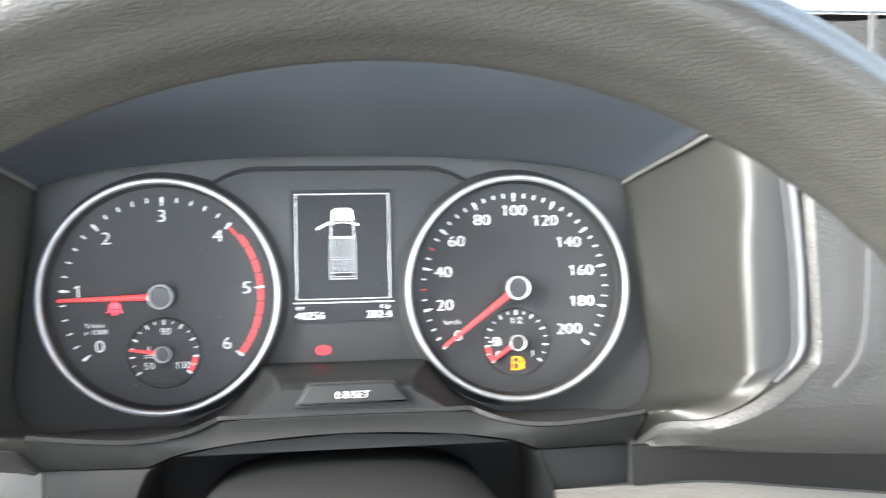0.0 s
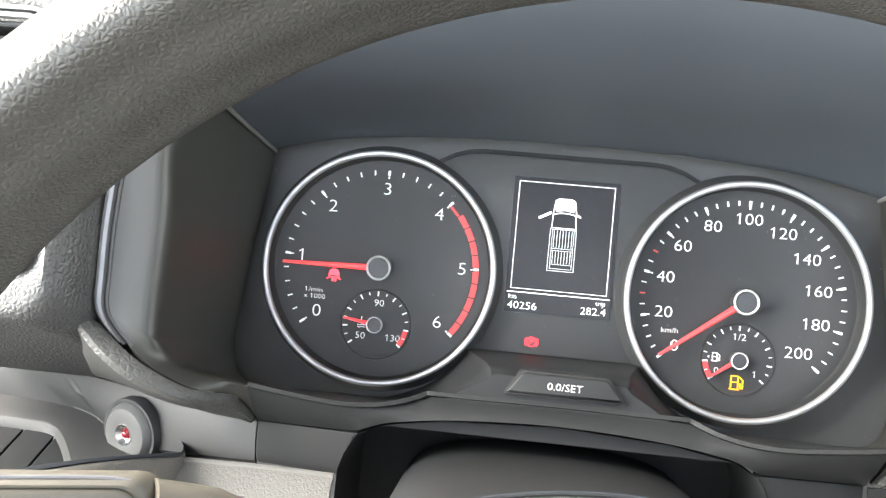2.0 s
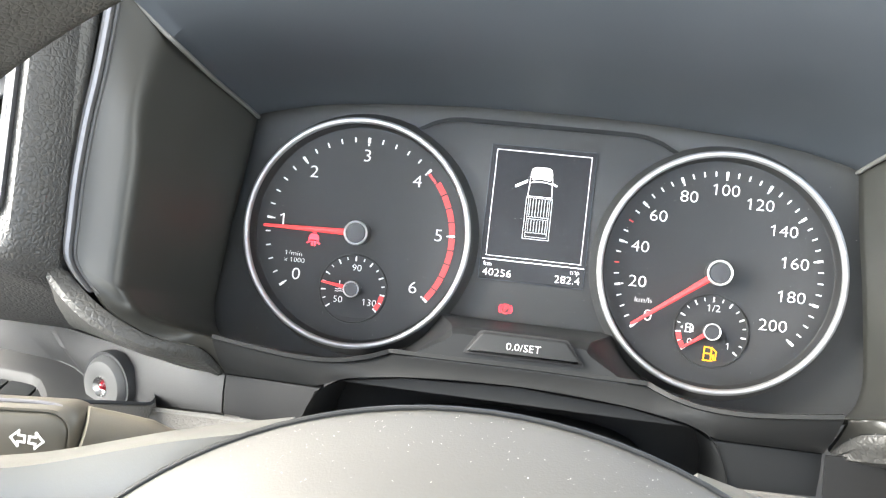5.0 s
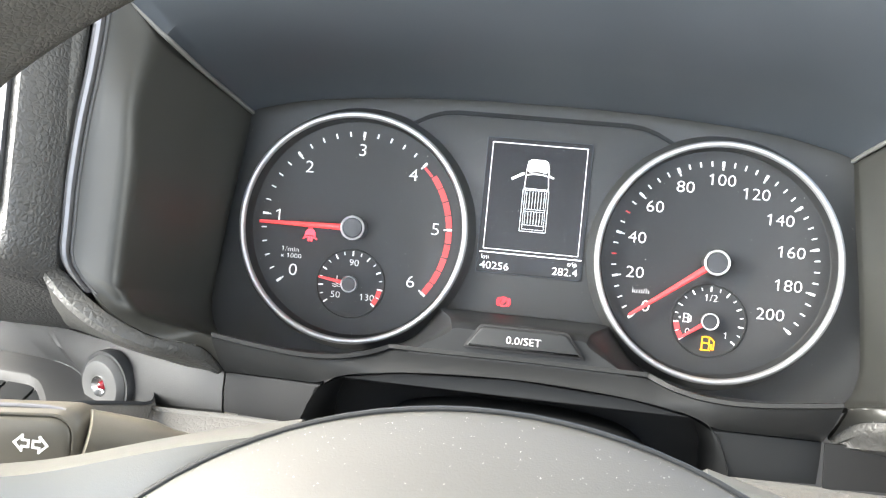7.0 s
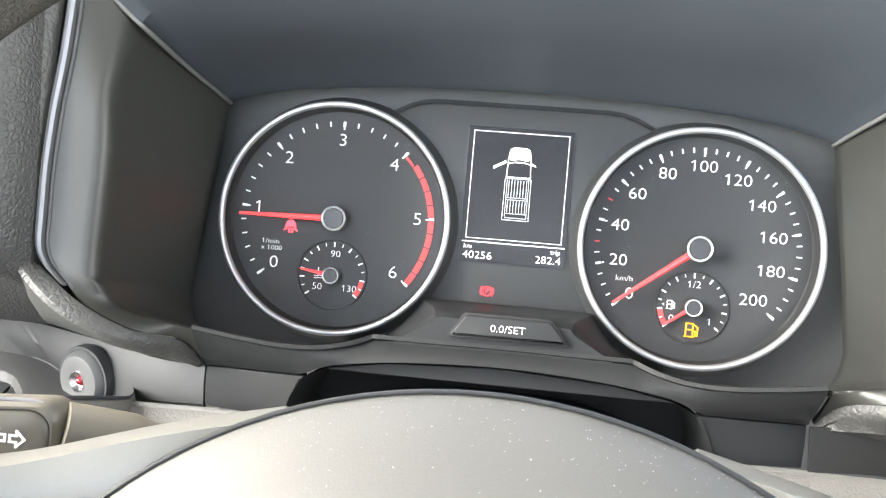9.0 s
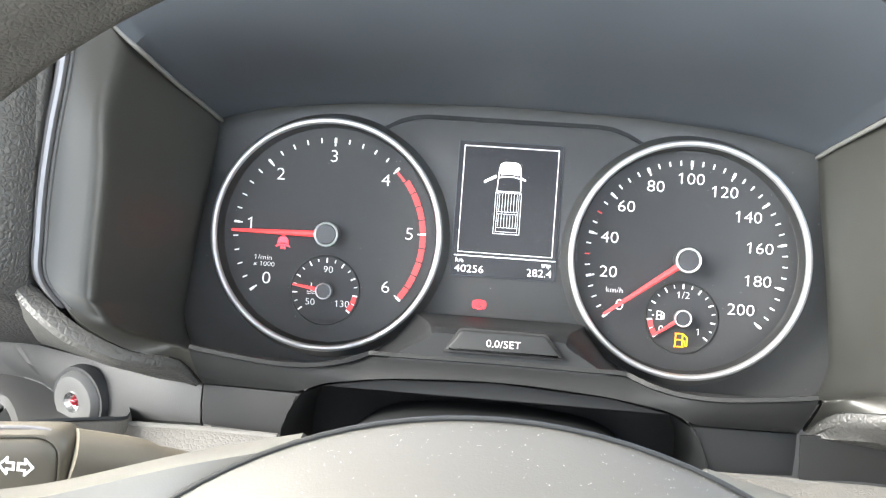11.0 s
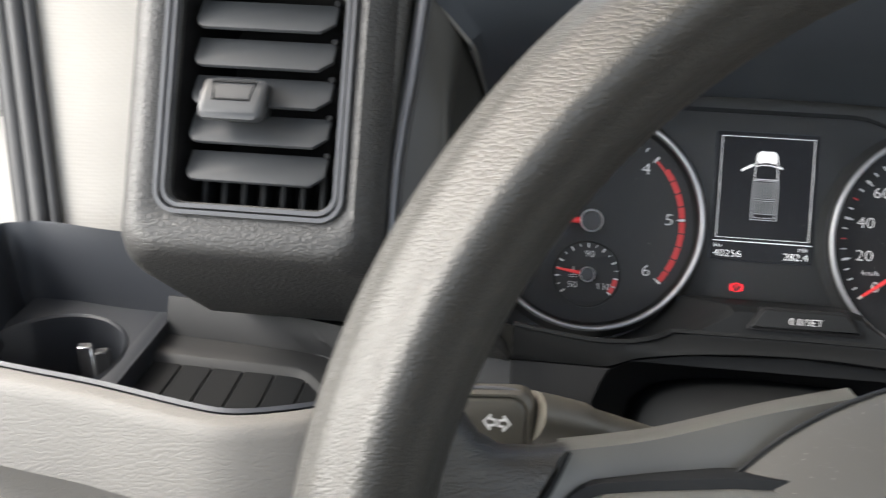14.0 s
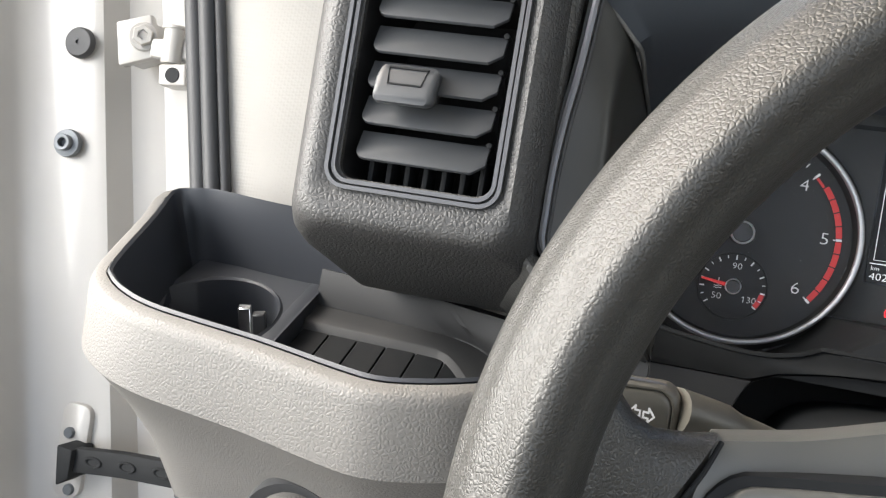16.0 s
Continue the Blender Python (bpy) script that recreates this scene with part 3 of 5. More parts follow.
    part("silver_strip", loft(sec, close=True, caps=True), M["silver"], hood, "thin satin silver edging strip")
    # dark joints on both sides of the strip
    for side_of in (1, -1):
        part("strip_joint", tube([(p.x + side_of * s * 0.0022, p.y + 0.0012, p.z - side_of * 0.0006) for p in strip], 0.0009, 8), M["rubber"], hood)

# floor of the binnacle in front of the dials
LIP = [(-0.0337, -0.0852, -0.0479), (-0.0285, -0.0845, -0.0488), (-0.015, -0.0825, -0.0507), (0, -0.08, -0.0523), (0.013, -0.0765, -0.0522), (0.0225, -0.073, -0.0506), (0.0285, -0.0695, -0.0488), (0.0325, -0.067, -0.0473), (0.0355, -0.067, -0.0469), (0.05, -0.067, -0.0469), (MID, -0.067, -0.0466)]
LIP = curve(LIP + [(2 * MID - x, y, z) for x, y, z in reversed(LIP[:-1])], 5)
rows = [[Vector((p.x, -0.0085 + (p.y + 0.0085) * k, -0.0608 + (p.z + 0.0608) * k - 0.0006 * k * (1 - k) * 4)) for p in LIP] for k in (0.0, 0.25, 0.5, 0.75, 0.92, 0.985)]
rows += [[p + Vector((0, -0.0002, -0.0002)) for p in LIP], [p + Vector((0, -0.0005, -0.0008)) for p in LIP]]
part("lower_shelf", loft(rows, thick=0.0015), M["shelf"], hood)
# fascia between the lip and the column's opening
OPEN = [(-0.034, -0.0672, -0.0642), (-0.015, -0.0695, -0.0638), (0.0035, -0.0712, -0.0636), (0.0085, -0.0735, -0.0625), (0.0155, -0.075, -0.0595), (0.0234, -0.0755, -0.0575), (0.04, -0.0755, -0.0552), (0.0629, -0.0755, -0.0535), (MID, -0.0755, -0.053)]
OPEN = curve(OPEN + [(2 * MID - x, y, z) for x, y, z in reversed(OPEN[:-1])], 5)
XS = [-0.0335 + i * (2 * MID + 0.067) / 100 for i in range(101)]


def along(line, x):
    xs = [p.x for p in line]
    return Vector((x, float(np.interp(x, xs, [p.y for p in line])), float(np.interp(x, xs, [p.z for p in line]))))


low = [along(OPEN, x) for x in XS]
high = [along(LIP, x) + Vector((0, -0.0005, -0.0009)) for x in XS]
rows = [high] + [[a + (b - a) * k + Vector((0, -0.0012, 0)) * 4 * k * (1 - k) for a, b in zip(high, low)] for k in (0.25, 0.5, 0.75)] + [low, [p + Vector((0, 0.02, 0.001)) for p in low]]
part("lower_fascia", loft(rows, thick=0.002), M["shelf"], hood)
rows = []
for y, ht, hb, zt in ((0.003, 0.0385, 0.046, -0.0336), (-0.02, 0.0335, 0.044, -0.0337), (-0.045, 0.0285, 0.041, -0.0338), (-0.062, 0.0262, 0.039, -0.034), (-0.0655, 0.0256, 0.0385, -0.035), (-0.068, 0.025, 0.038, -0.0365)):
    left = [(MID - hb - 0.03, y, -0.0608), (MID - hb - 0.014, y, -0.0545), (MID - hb - 0.003, y, -0.0465), (MID - ht - 0.003, y, zt - 0.0025), (MID - ht, y, zt), (MID - ht * 0.5, y, zt)]
    rows.append(curve(left + [(2 * MID - x, y_, z) for x, y_, z in reversed(left)], 3))
part("button_console", loft(rows, caps=True), M["shelf"], hood)
BUT = [(0.0633, -0.0426), (0.0635, -0.0417), (0.0684, -0.0349), (0.0696, -0.0342), (0.1012, -0.0342), (0.1024, -0.0349), (0.1083, -0.0417), (0.1085, -0.0426)]
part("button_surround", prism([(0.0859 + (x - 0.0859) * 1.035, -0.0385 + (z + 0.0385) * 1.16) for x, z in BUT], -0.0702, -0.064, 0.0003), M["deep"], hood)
btn = part("trip_button", prism(BUT, -0.0712, -0.066, 0.0012, 3), M["shelf"], hood, "dark trip reset button")
part("lettering", writing("0.0/SET", 0.0028, 0.0857, -0.0388, -0.0713, 1.1), M["white"], btn, smooth=False)

# ---- steering column shroud in the opening
shroud = thing("steering_column_shroud", (MID, -0.05, -0.12), "matt black steering column shroud in its opening", "column shroud")
part("recess", loft([[(0.0, y, -0.14), (0.001, y, -0.078), (0.006, y, -0.0655), (0.0165, y, -0.06), (0.04, y, -0.056), (MID, y, -0.0538), (0.1272, y, -0.056), (0.1507, y, -0.06), (0.1612, y, -0.0655), (0.1662, y, -0.078), (0.1672, y, -0.14)] for y in (-0.0725, -0.01)], caps="end"), M["black"], shroud)
bm = loft([curve([(MID - w, y, zt - 0.05), (MID - w, y, zt - 0.02), (MID - w * 0.72, y, zt - 0.004), (MID, y, zt), (MID + w * 0.72, y, zt - 0.004), (MID + w, y, zt - 0.02), (MID + w, y, zt - 0.05)], 4) for y, w, zt in ((-0.22, 0.052, -0.062), (-0.2, 0.055, -0.06), (-0.12, 0.06, -0.064), (-0.02, 0.062, -0.07))], caps=True)
part("column_cover", bm, M["black"], shroud)

# ---- steering wheel
wheel = thing("steering_wheel", (0.094, -0.25, -0.25), "black leather steering wheel with a grey plastic centre pad", "steering wheel")
n = Vector((0.0467, -1, -0.049)).normalized()
u = n.cross(Vector((0, 0, 1))).normalized()
v = n.cross(u)
v = v if v.z > 0 else -v
C = Vector((0.0908, -0.2751, -0.0886))
rows = []
for i in range(241):
    a = i * 2 * math.pi / 240
    d = (math.cos(a) * u + math.sin(a) * v)
    p = C + 0.1497 * d
    ring = []
    for k in range(60):
        b = k * 2 * math.pi / 60
        # a softly three-cornered section, as gripped leather has
        r = 0.0122 * (1 + 0.17 * math.cos(3 * (b - 1.62)) + 0.06 * math.cos(6 * (b - 1.62)) + 0.012 * math.cos(9 * (b - 1.62)) + 0.02 * math.cos(2 * b))
        ring.append(p + r * (math.cos(b) * d + math.sin(b) * n))
    rows.append(ring)
bm = loft(rows, close=True)
bmesh.ops.remove_doubles(bm, verts=bm.verts, dist=1e-6)
part("rim", bm, M["rim"], wheel, "worn grained black leather rim")
PX = 0.0855


def pad_edge(t, r=1.0):
    """A point of the pad at turn t, r of the way out from its middle."""
    sn = math.sin(t)
    lift = (0.03 + 0.016 * (1 - math.cos(t) ** 2)) * max(0.0, 1 - r ** 2.6) ** 0.75
    return Vector((PX + 0.09 * r * math.cos(t), -0.245 - 0.02 * math.cos(t) ** 2 * r - lift, -0.112 + 0.0755 * r * (abs(sn) ** 0.92) * (1 if sn > 0 else -1)))


rows = []
for r in [0.0, 0.15, 0.3, 0.45, 0.6, 0.72, 0.82, 0.9, 0.955, 0.985, 1.0]:
    rows.append([pad_edge(t, r) for t in [k * 2 * math.pi / 96 for k in range(96)]])
for r, y in ((0.985, 0.003), (0.9, 0.012), (0.85, 0.03)):
    rows.append([pad_edge(t, r) for t in [k * 2 * math.pi / 96 for k in range(96)]])
    rows[-1] = [Vector((p.x, pad_edge(t).y + y, p.z)) for p, t in zip(rows[-1], [k * 2 * math.pi / 96 for k in range(96)])]
bm = loft(rows, close=True)
bmesh.ops.remove_doubles(bm, verts=bm.verts, dist=1e-6)
part("centre_pad", bm, M["hub"], wheel, "dusty grey grained airbag pad")
part("pad_seam", tube([pad_edge(t, 1.004) + Vector((0, -0.0003, 0)) for t in [k * 2 * math.pi / 96 for k in range(96)]], 0.00055, 8, True), M["gloss"], wheel, "fine dark seam round the pad")
for s in (1, -1):
    f = lambda x: PX + s * (x - PX)
    up = curve([(f(-0.0205), -0.257, -0.0578), (f(-0.008), -0.2545, -0.0558), (f(0.0025), -0.252, -0.0537), (f(0.0245), -0.2475, -0.0475), (f(0.045), -0.24, -0.0435)], 5)
    part("spoke_seam", tube(curve([(f(-0.0186), -0.262, -0.0592), (f(-0.0218), -0.2655, -0.0662), (f(-0.0258), -0.266, -0.0737), (f(-0.031), -0.266, -0.083), (f(-0.034), -0.266, -0.1)], 5), 0.0006, 8), M["black"], wheel, "dark joint beside the leather")
    rows = [[p + Vector((0, 0.014, -0.004)) for p in up], [p + Vector((0, 0.004, -0.0005)) for p in up], [p + Vector((0, -0.002, -0.002)) for p in up], [p + Vector((0, -0.0045, -0.008)) for p in up], [p + Vector((-0.006 * s * max(0, 1 - abs(p.x - f(-0.0205)) / 0.03), -0.0055, -0.02)) for p in up], [p + Vector((-0.012 * s * max(0, 1 - abs(p.x - f(-0.0205)) / 0.03), -0.0055, -0.05)) for p in up]]
    part("spoke_cover", loft(rows, thick=0.003), M["cover"], wheel, "smooth grey spoke cover")
    sw = [(f(-0.0225), -0.105), (f(-0.021), -0.076), (f(-0.0195), -0.0715), (f(-0.0175), -0.0688), (f(-0.0152), -0.0668), (f(-0.0125), -0.0655), (f(-0.004), -0.0641), (f(0.0138), -0.0618), (f(0.03), -0.061), (f(0.03), -0.105)]
    part("switch_joint", prism([(x - 0.0005 * s, z + 0.0008) for x, z in sw], -0.2634, -0.25, 0.0004), M["black"], wheel)
    part("switch_panel", prism([(x + (0.0012 * s), z - 0.0012) for x, z in sw], -0.2652, -0.252, 0.0016, 3), M["cover"], wheel, "grey switch panel on the spoke")
    # leather spoke root from the rim to the cover
    rows = []
    for k, (x, y, zt, zb, t) in enumerate(((-0.058, -0.268, -0.032, -0.16, 0.0118), (-0.0475, -0.267, -0.0435, -0.152, 0.0116), (-0.041, -0.265, -0.0525, -0.146, 0.0112), (-0.0375, -0.2635, -0.0568, -0.143, 0.0108), (-0.0325, -0.262, -0.0592, -0.14, 0.0102), (-0.025, -0.26, -0.0592, -0.137, 0.0095), (-0.0195, -0.259, -0.058, -0.135, 0.009))):
        ring = []
        for j in range(28):
            b = j * 2 * math.pi / 28
            cz, hz = (zt + zb) / 2, (zt - zb) / 2
            c, sn = math.cos(b), math.sin(b)
            z = cz + hz * (abs(sn) ** 0.35) * (1 if sn > 0 else -1)
            ring.append((f(x - 0.54 * min(0.03, max(0, -0.058 - z)) * min(1, max(0, (x + 0.05) / 0.03))), y - t * (abs(c) ** 0.6) * (1 if c > 0 else -1), cz + hz * (abs(sn) ** 0.35) * (1 if sn > 0 else -1)))
        rows.append(ring)
    part("spoke", loft(rows, close=True, caps=True), M["rim"], wheel, "grained leather spoke root")

# ---- indicator stalk
stalk = thing("indicator_stalk", (-0.02, -0.2, -0.09), "grey-brown indicator stalk with white printed symbols", "control stalk")
LEVER = 0.45
rows = [[(x, y + LEVER * (x + 0.0245), z) for x, z in rounded(-0.0735 + e, -0.0243 - e, -0.0885 + e, -0.0572 - d, 0.0062 - e * 0.3, 6)] for y, e, d in ((-0.1795, 0.004, 0.003), (-0.181, 0.0012, 0.0008), (-0.184, 0.0, 0.0), (-0.191, 0.0, 0.0), (-0.1932, 0.0006, 0.0006), (-0.1944, 0.0016, 0.0014), (-0.1944, 0.0022, 0.002), (-0.1936, 0.0026, 0.0024), (-0.1944, 0.003, 0.0028), (-0.1948, 0.0038, 0.0036))]
head = part("lever_head", loft(rows, close=True, caps=True), M["stalk"], stalk)
# silver tube drawing the highlight along the lever's top edge
part("top_edge", tube(curve([(-0.068, -0.2115, -0.0577), (-0.058, -0.207, -0.0574), (-0.036, -0.197, -0.0574), (-0.0295, -0.1945, -0.0582)], 5), 0.0007, 8), M["silver"], stalk, "bright highlight line along the top edge")
part("stem", tube(curve([(-0.026, -0.19, -0.0655), (-0.012, -0.18, -0.069), (0.01, -0.165, -0.076), (0.04, -0.15, -0.085)], 5), [0.0075] * 6 + [0.0065] * 10, 16), M["stalk"], stalk)
SY = -0.2067


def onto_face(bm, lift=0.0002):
    """Projects marks on the flat plane SY, as seen from eye, onto the lever's slanting face."""
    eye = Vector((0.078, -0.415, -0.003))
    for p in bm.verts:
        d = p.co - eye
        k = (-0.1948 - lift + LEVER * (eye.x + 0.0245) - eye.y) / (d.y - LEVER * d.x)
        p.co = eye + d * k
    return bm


for s in (1, -1):
    x0 = -0.0316
    pts = [(x0 + s * 0.0006, -0.0637), (x0 + s * 0.0023, -0.0637), (x0 + s * 0.0023, -0.0626), (x0 + s * 0.0043, -0.0645), (x0 + s * 0.0023, -0.0664), (x0 + s * 0.0023, -0.0653), (x0 + s * 0.0006, -0.0653)]
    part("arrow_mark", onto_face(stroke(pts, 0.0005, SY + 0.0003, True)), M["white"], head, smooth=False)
# two outlined arrows with a solid bar between them
for pts in ([(-0.0626, -0.0617), (-0.0583, -0.0636), (-0.0604, -0.0638), (-0.0591, -0.0648), (-0.0612, -0.065), (-0.0628, -0.0635), (-0.0642, -0.064)],
            [(-0.0575, -0.0696), (-0.0547, -0.0692), (-0.0527, -0.0713), (-0.0505, -0.0713), (-0.0536, -0.074), (-0.0596, -0.0719), (-0.0567, -0.0718)]):
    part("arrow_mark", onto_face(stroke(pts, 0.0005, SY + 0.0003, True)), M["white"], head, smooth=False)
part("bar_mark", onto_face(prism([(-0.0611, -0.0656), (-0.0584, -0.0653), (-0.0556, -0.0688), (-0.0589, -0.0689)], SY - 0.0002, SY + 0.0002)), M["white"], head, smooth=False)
for k in range(3):
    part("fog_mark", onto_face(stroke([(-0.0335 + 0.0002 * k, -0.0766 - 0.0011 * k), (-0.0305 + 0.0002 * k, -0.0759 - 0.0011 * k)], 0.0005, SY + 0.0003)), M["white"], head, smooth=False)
for x, z in ((-0.0715, -0.0615), (-0.0703, -0.067), (-0.069, -0.0725)):
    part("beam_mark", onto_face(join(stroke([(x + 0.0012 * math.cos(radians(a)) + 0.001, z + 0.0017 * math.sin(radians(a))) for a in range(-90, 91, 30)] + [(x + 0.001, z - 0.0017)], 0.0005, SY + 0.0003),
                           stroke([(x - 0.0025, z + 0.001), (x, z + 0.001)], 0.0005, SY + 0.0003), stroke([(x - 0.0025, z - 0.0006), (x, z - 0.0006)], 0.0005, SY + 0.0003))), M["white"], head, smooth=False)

# ---- side air vent
vent = thing("side_air_vent", (-0.14, -0.06, -0.055), "black grained air vent housing with horizontal slats", "air vent")


def loop(x0, x1, z0, z1, r, y, tilt=0.0):
    return [(x + tilt * z, y, z) for x, z in rounded(x0, x1, z0, z1, r, 6)]


IN = (-0.1665, -0.1035, -0.0085, 0.0735)
rows = [loop(-0.14, -0.13, 0.03, 0.035, 0.001, -0.09), loop(*IN, 0.006, -0.1215), loop(*IN, 0.006, -0.1245),
        loop(-0.1725, -0.0975, -0.0145, 0.0795, 0.009, -0.1275), loop(-0.1765, -0.0945, -0.0235, 0.092, 0.011, -0.1286), loop(-0.1798, -0.0926, -0.0264, 0.095, 0.0125, -0.1276), loop(-0.183, -0.0903, -0.0288, 0.0975, 0.0135, -0.1252), loop(-0.187, -0.087, -0.0315, 0.1, 0.0115, -0.119),
        loop(-0.1895, -0.0848, -0.0345, 0.102, 0.0085, -0.1095), loop(-0.1885, -0.083, -0.0388, 0.103, 0.0075, -0.1), loop(-0.1745, -0.08, -0.0545, 0.104, 0.007, -0.064), loop(-0.168, -0.07, -0.062, 0.11, 0.01, 0.03)]
part("housing", loft(rows[1:], close=True), M["fine"], vent)
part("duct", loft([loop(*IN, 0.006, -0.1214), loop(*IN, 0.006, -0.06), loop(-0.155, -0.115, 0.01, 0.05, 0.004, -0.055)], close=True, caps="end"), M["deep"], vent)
for k, (x0, x1, z0, z1, y, r) in enumerate(((-0.1712, -0.0988, -0.0132, 0.0782, -0.1292, 0.009), (-0.1688, -0.1012, -0.0108, 0.0758, -0.1283, 0.0078))):
    w = 0.0016
    part("vent_frame", loft([loop(x0, x1, z0, z1, r, y + 0.003), loop(x0, x1, z0, z1, r, y), loop(x0 + w, x1 - w, z0 + w, z1 - w, r - w, y), loop(x0 + w, x1 - w, z0 + w, z1 - w, r - w, y + 0.006)], close=True), M["satin"], vent, "satin dark grey frame")
# a tilted blade, round at its outer end and cut off at its inner one
pts = [(-0.0225 - 0.0045 * math.sin(t), 0.0045 - 0.0045 * math.cos(t)) for t in [k * math.pi / 14 for k in range(8)]] + [(-0.027, 0.0136), (0.0268, 0.0136), (0.0268, 0.0045), (0.0215, 0.0)]
blade = prism(pts, -0.0009, 0.0009, 0.0004, 2)
blade.transform(pose(0, 0.0, -0.003, -30, 0, 0))
slat = mesh_of("slat", blade, M["slat"], True)
peg = mesh_of("peg", lathe([(0, -0.002), (0.0011, -0.0018), (0.0012, 0.004)], 0, 0, 12), M["black"], True)
for i, z in enumerate((0.07, 0.061, 0.0465, 0.032, 0.0175, 0.003)):
    if i == 0:
        continue
    piece("slat", slat, Matrix.Translation(DASH @ Vector((-0.1348, -0.1225, z))) @ TURN, vent)
    piece("peg", peg, Matrix.Translation(DASH @ Vector((-0.1085, -0.1165, z + 0.0095))) @ TURN, vent)
piece("slat", slat, Matrix.Translation(DASH @ Vector((-0.1348, -0.1225, 0.0755))) @ TURN, vent)
for i in range(7):
    x = -0.158 + i * 0.0078
    part("rear_vane", box(x, x + 0.0022, -0.1135, -0.1, -0.009, 0.006, 0.0004), M["black"], vent)
rows = []
for y, x0, x1, z0, z1 in ((-0.116, -0.152, -0.132, 0.0255, 0.0385), (-0.1255, -0.1528, -0.1312, 0.0245, 0.0388), (-0.128, -0.1545, -0.13, 0.0228, 0.038), (-0.1305, -0.1548, -0.1302, 0.022, 0.0345), (-0.1328, -0.1545, -0.131, 0.022, 0.029), (-0.1338, -0.1535, -0.1325, 0.0225, 0.0255)):
    rows.append(loop(x0, x1, z0, z1, min(0.0028, (z1 - z0) / 2.2), y))
knob = part("slider_knob", loft(rows, close=True, caps=True), M["slat"], vent, "dark grey slider knob")
part("grip_outline", tube([(-0.1505, -0.1292, 0.0368), (-0.1345, -0.1292, 0.0368), (-0.1358, -0.1326, 0.0298), (-0.1492, -0.1326, 0.0298)], 0.0005, 6, True), M["black"], knob)

# grained dash between the vent, the strip and the band
dash = thing("dashboard_moulding", (-0.07, -0.08, -0.065), "black grained dashboard moulding beside the dials", "dashboard")
edge_in = curve([(-0.0805, -0.1088, 0.1), (-0.0838, -0.109, 0.03), (-0.0862, -0.109, -0.02), (-0.0808, -0.109, -0.0292), (-0.0666, -0.1085, -0.0402), (-0.0511, -0.1002, -0.0489), (-0.0392, -0.0812, -0.0536), (-0.0342, -0.0672, -0.0634)], 5)
proud = curve([(-0.0875, -0.1135, 0.1), (-0.0885, -0.1145, 0.03), (-0.0896, -0.1142, -0.0202), (-0.0865, -0.1125, -0.033), (-0.0708, -0.1106, -0.046), (-0.053, -0.1025, -0.054), (-0.041, -0.0835, -0.058), (-0.0358, -0.069, -0.0645)], 5)
under = curve([(-0.1, -0.1, 0.1), (-0.1, -0.1, 0.02), (-0.0985, -0.098, -0.02), (-0.103, -0.072, -0.0495), (-0.091, -0.0705, -0.0545), (-0.07, -0.0712, -0.0596), (-0.048, -0.0685, -0.0636), (-0.0355, -0.0665, -0.065)], 5)
deep = curve([(-0.12, -0.05, 0.1), (-0.12, -0.05, 0.02), (-0.11, -0.045, -0.045), (-0.1, -0.044, -0.058), (-0.08, -0.052, -0.0625), (-0.06, -0.058, -0.064), (-0.044, -0.062, -0.065), (-0.0355, -0.065, -0.0652)], 5)
first = [a + (b - a) * 0.25 + Vector((0, -0.0016, 0)) for a, b in zip(edge_in, proud)]
second = [a + (b - a) * 0.65 + Vector((0, -0.0018, 0)) for a, b in zip(edge_in, proud)]
roll = [a + (b - a) * 0.45 + Vector((0, -0.0012, -0.0006)) for a, b in zip(proud, under)]
part("side_moulding", loft([edge_in, first, second, proud, roll, under, deep], thick=0.002), M["leather"], dash)
part("moulding_joint", tube(curve([(-0.0388, -0.0785, -0.0538), (-0.0368, -0.0728, -0.0575), (-0.0352, -0.069, -0.0615), (-0.0338, -0.066, -0.0646)], 5), 0.0006, 8), M["black"], dash)
# the same beyond the dials, towards the middle of the cab
rows = [[(2 * MID - p.x + 0.0042 * max(0.0, min(1.0, (-p.y - 0.05) / 0.05)), p.y, p.z) for p in r] for r in (edge_in, first, second, proud)]
far = curve([(0.3, -0.128, 0.1), (0.295, -0.13, 0.03), (0.29, -0.128, -0.018), (0.285, -0.124, -0.034), (0.275, -0.117, -0.046), (0.25, -0.105, -0.0565), (0.222, -0.09, -0.061), (0.205, -0.073, -0.0645)], 5)
far2 = curve([(0.5, -0.13, 0.1), (0.5, -0.135, 0.03), (0.5, -0.13, -0.018), (0.495, -0.125, -0.034), (0.47, -0.115, -0.05), (0.4, -0.105, -0.0655), (0.3, -0.09, -0.07), (0.205, -0.068, -0.067)], 5)
dash2 = thing("dashboard_centre", (0.3, -0.08, -0.065), "black grained dashboard moulding towards the cab centre", "dashboard")
part("centre_moulding", loft(rows + [far, far2], thick=0.002), M["leather"], dash2)
part("centre_groove", tube(curve([(0.2745, -0.1285, 0.1), (0.2715, -0.1288, 0.03), (0.2695, -0.1262, -0.018), (0.262, -0.119, -0.036)], 6), 0.0012, 8), M["rubber"], dash2)

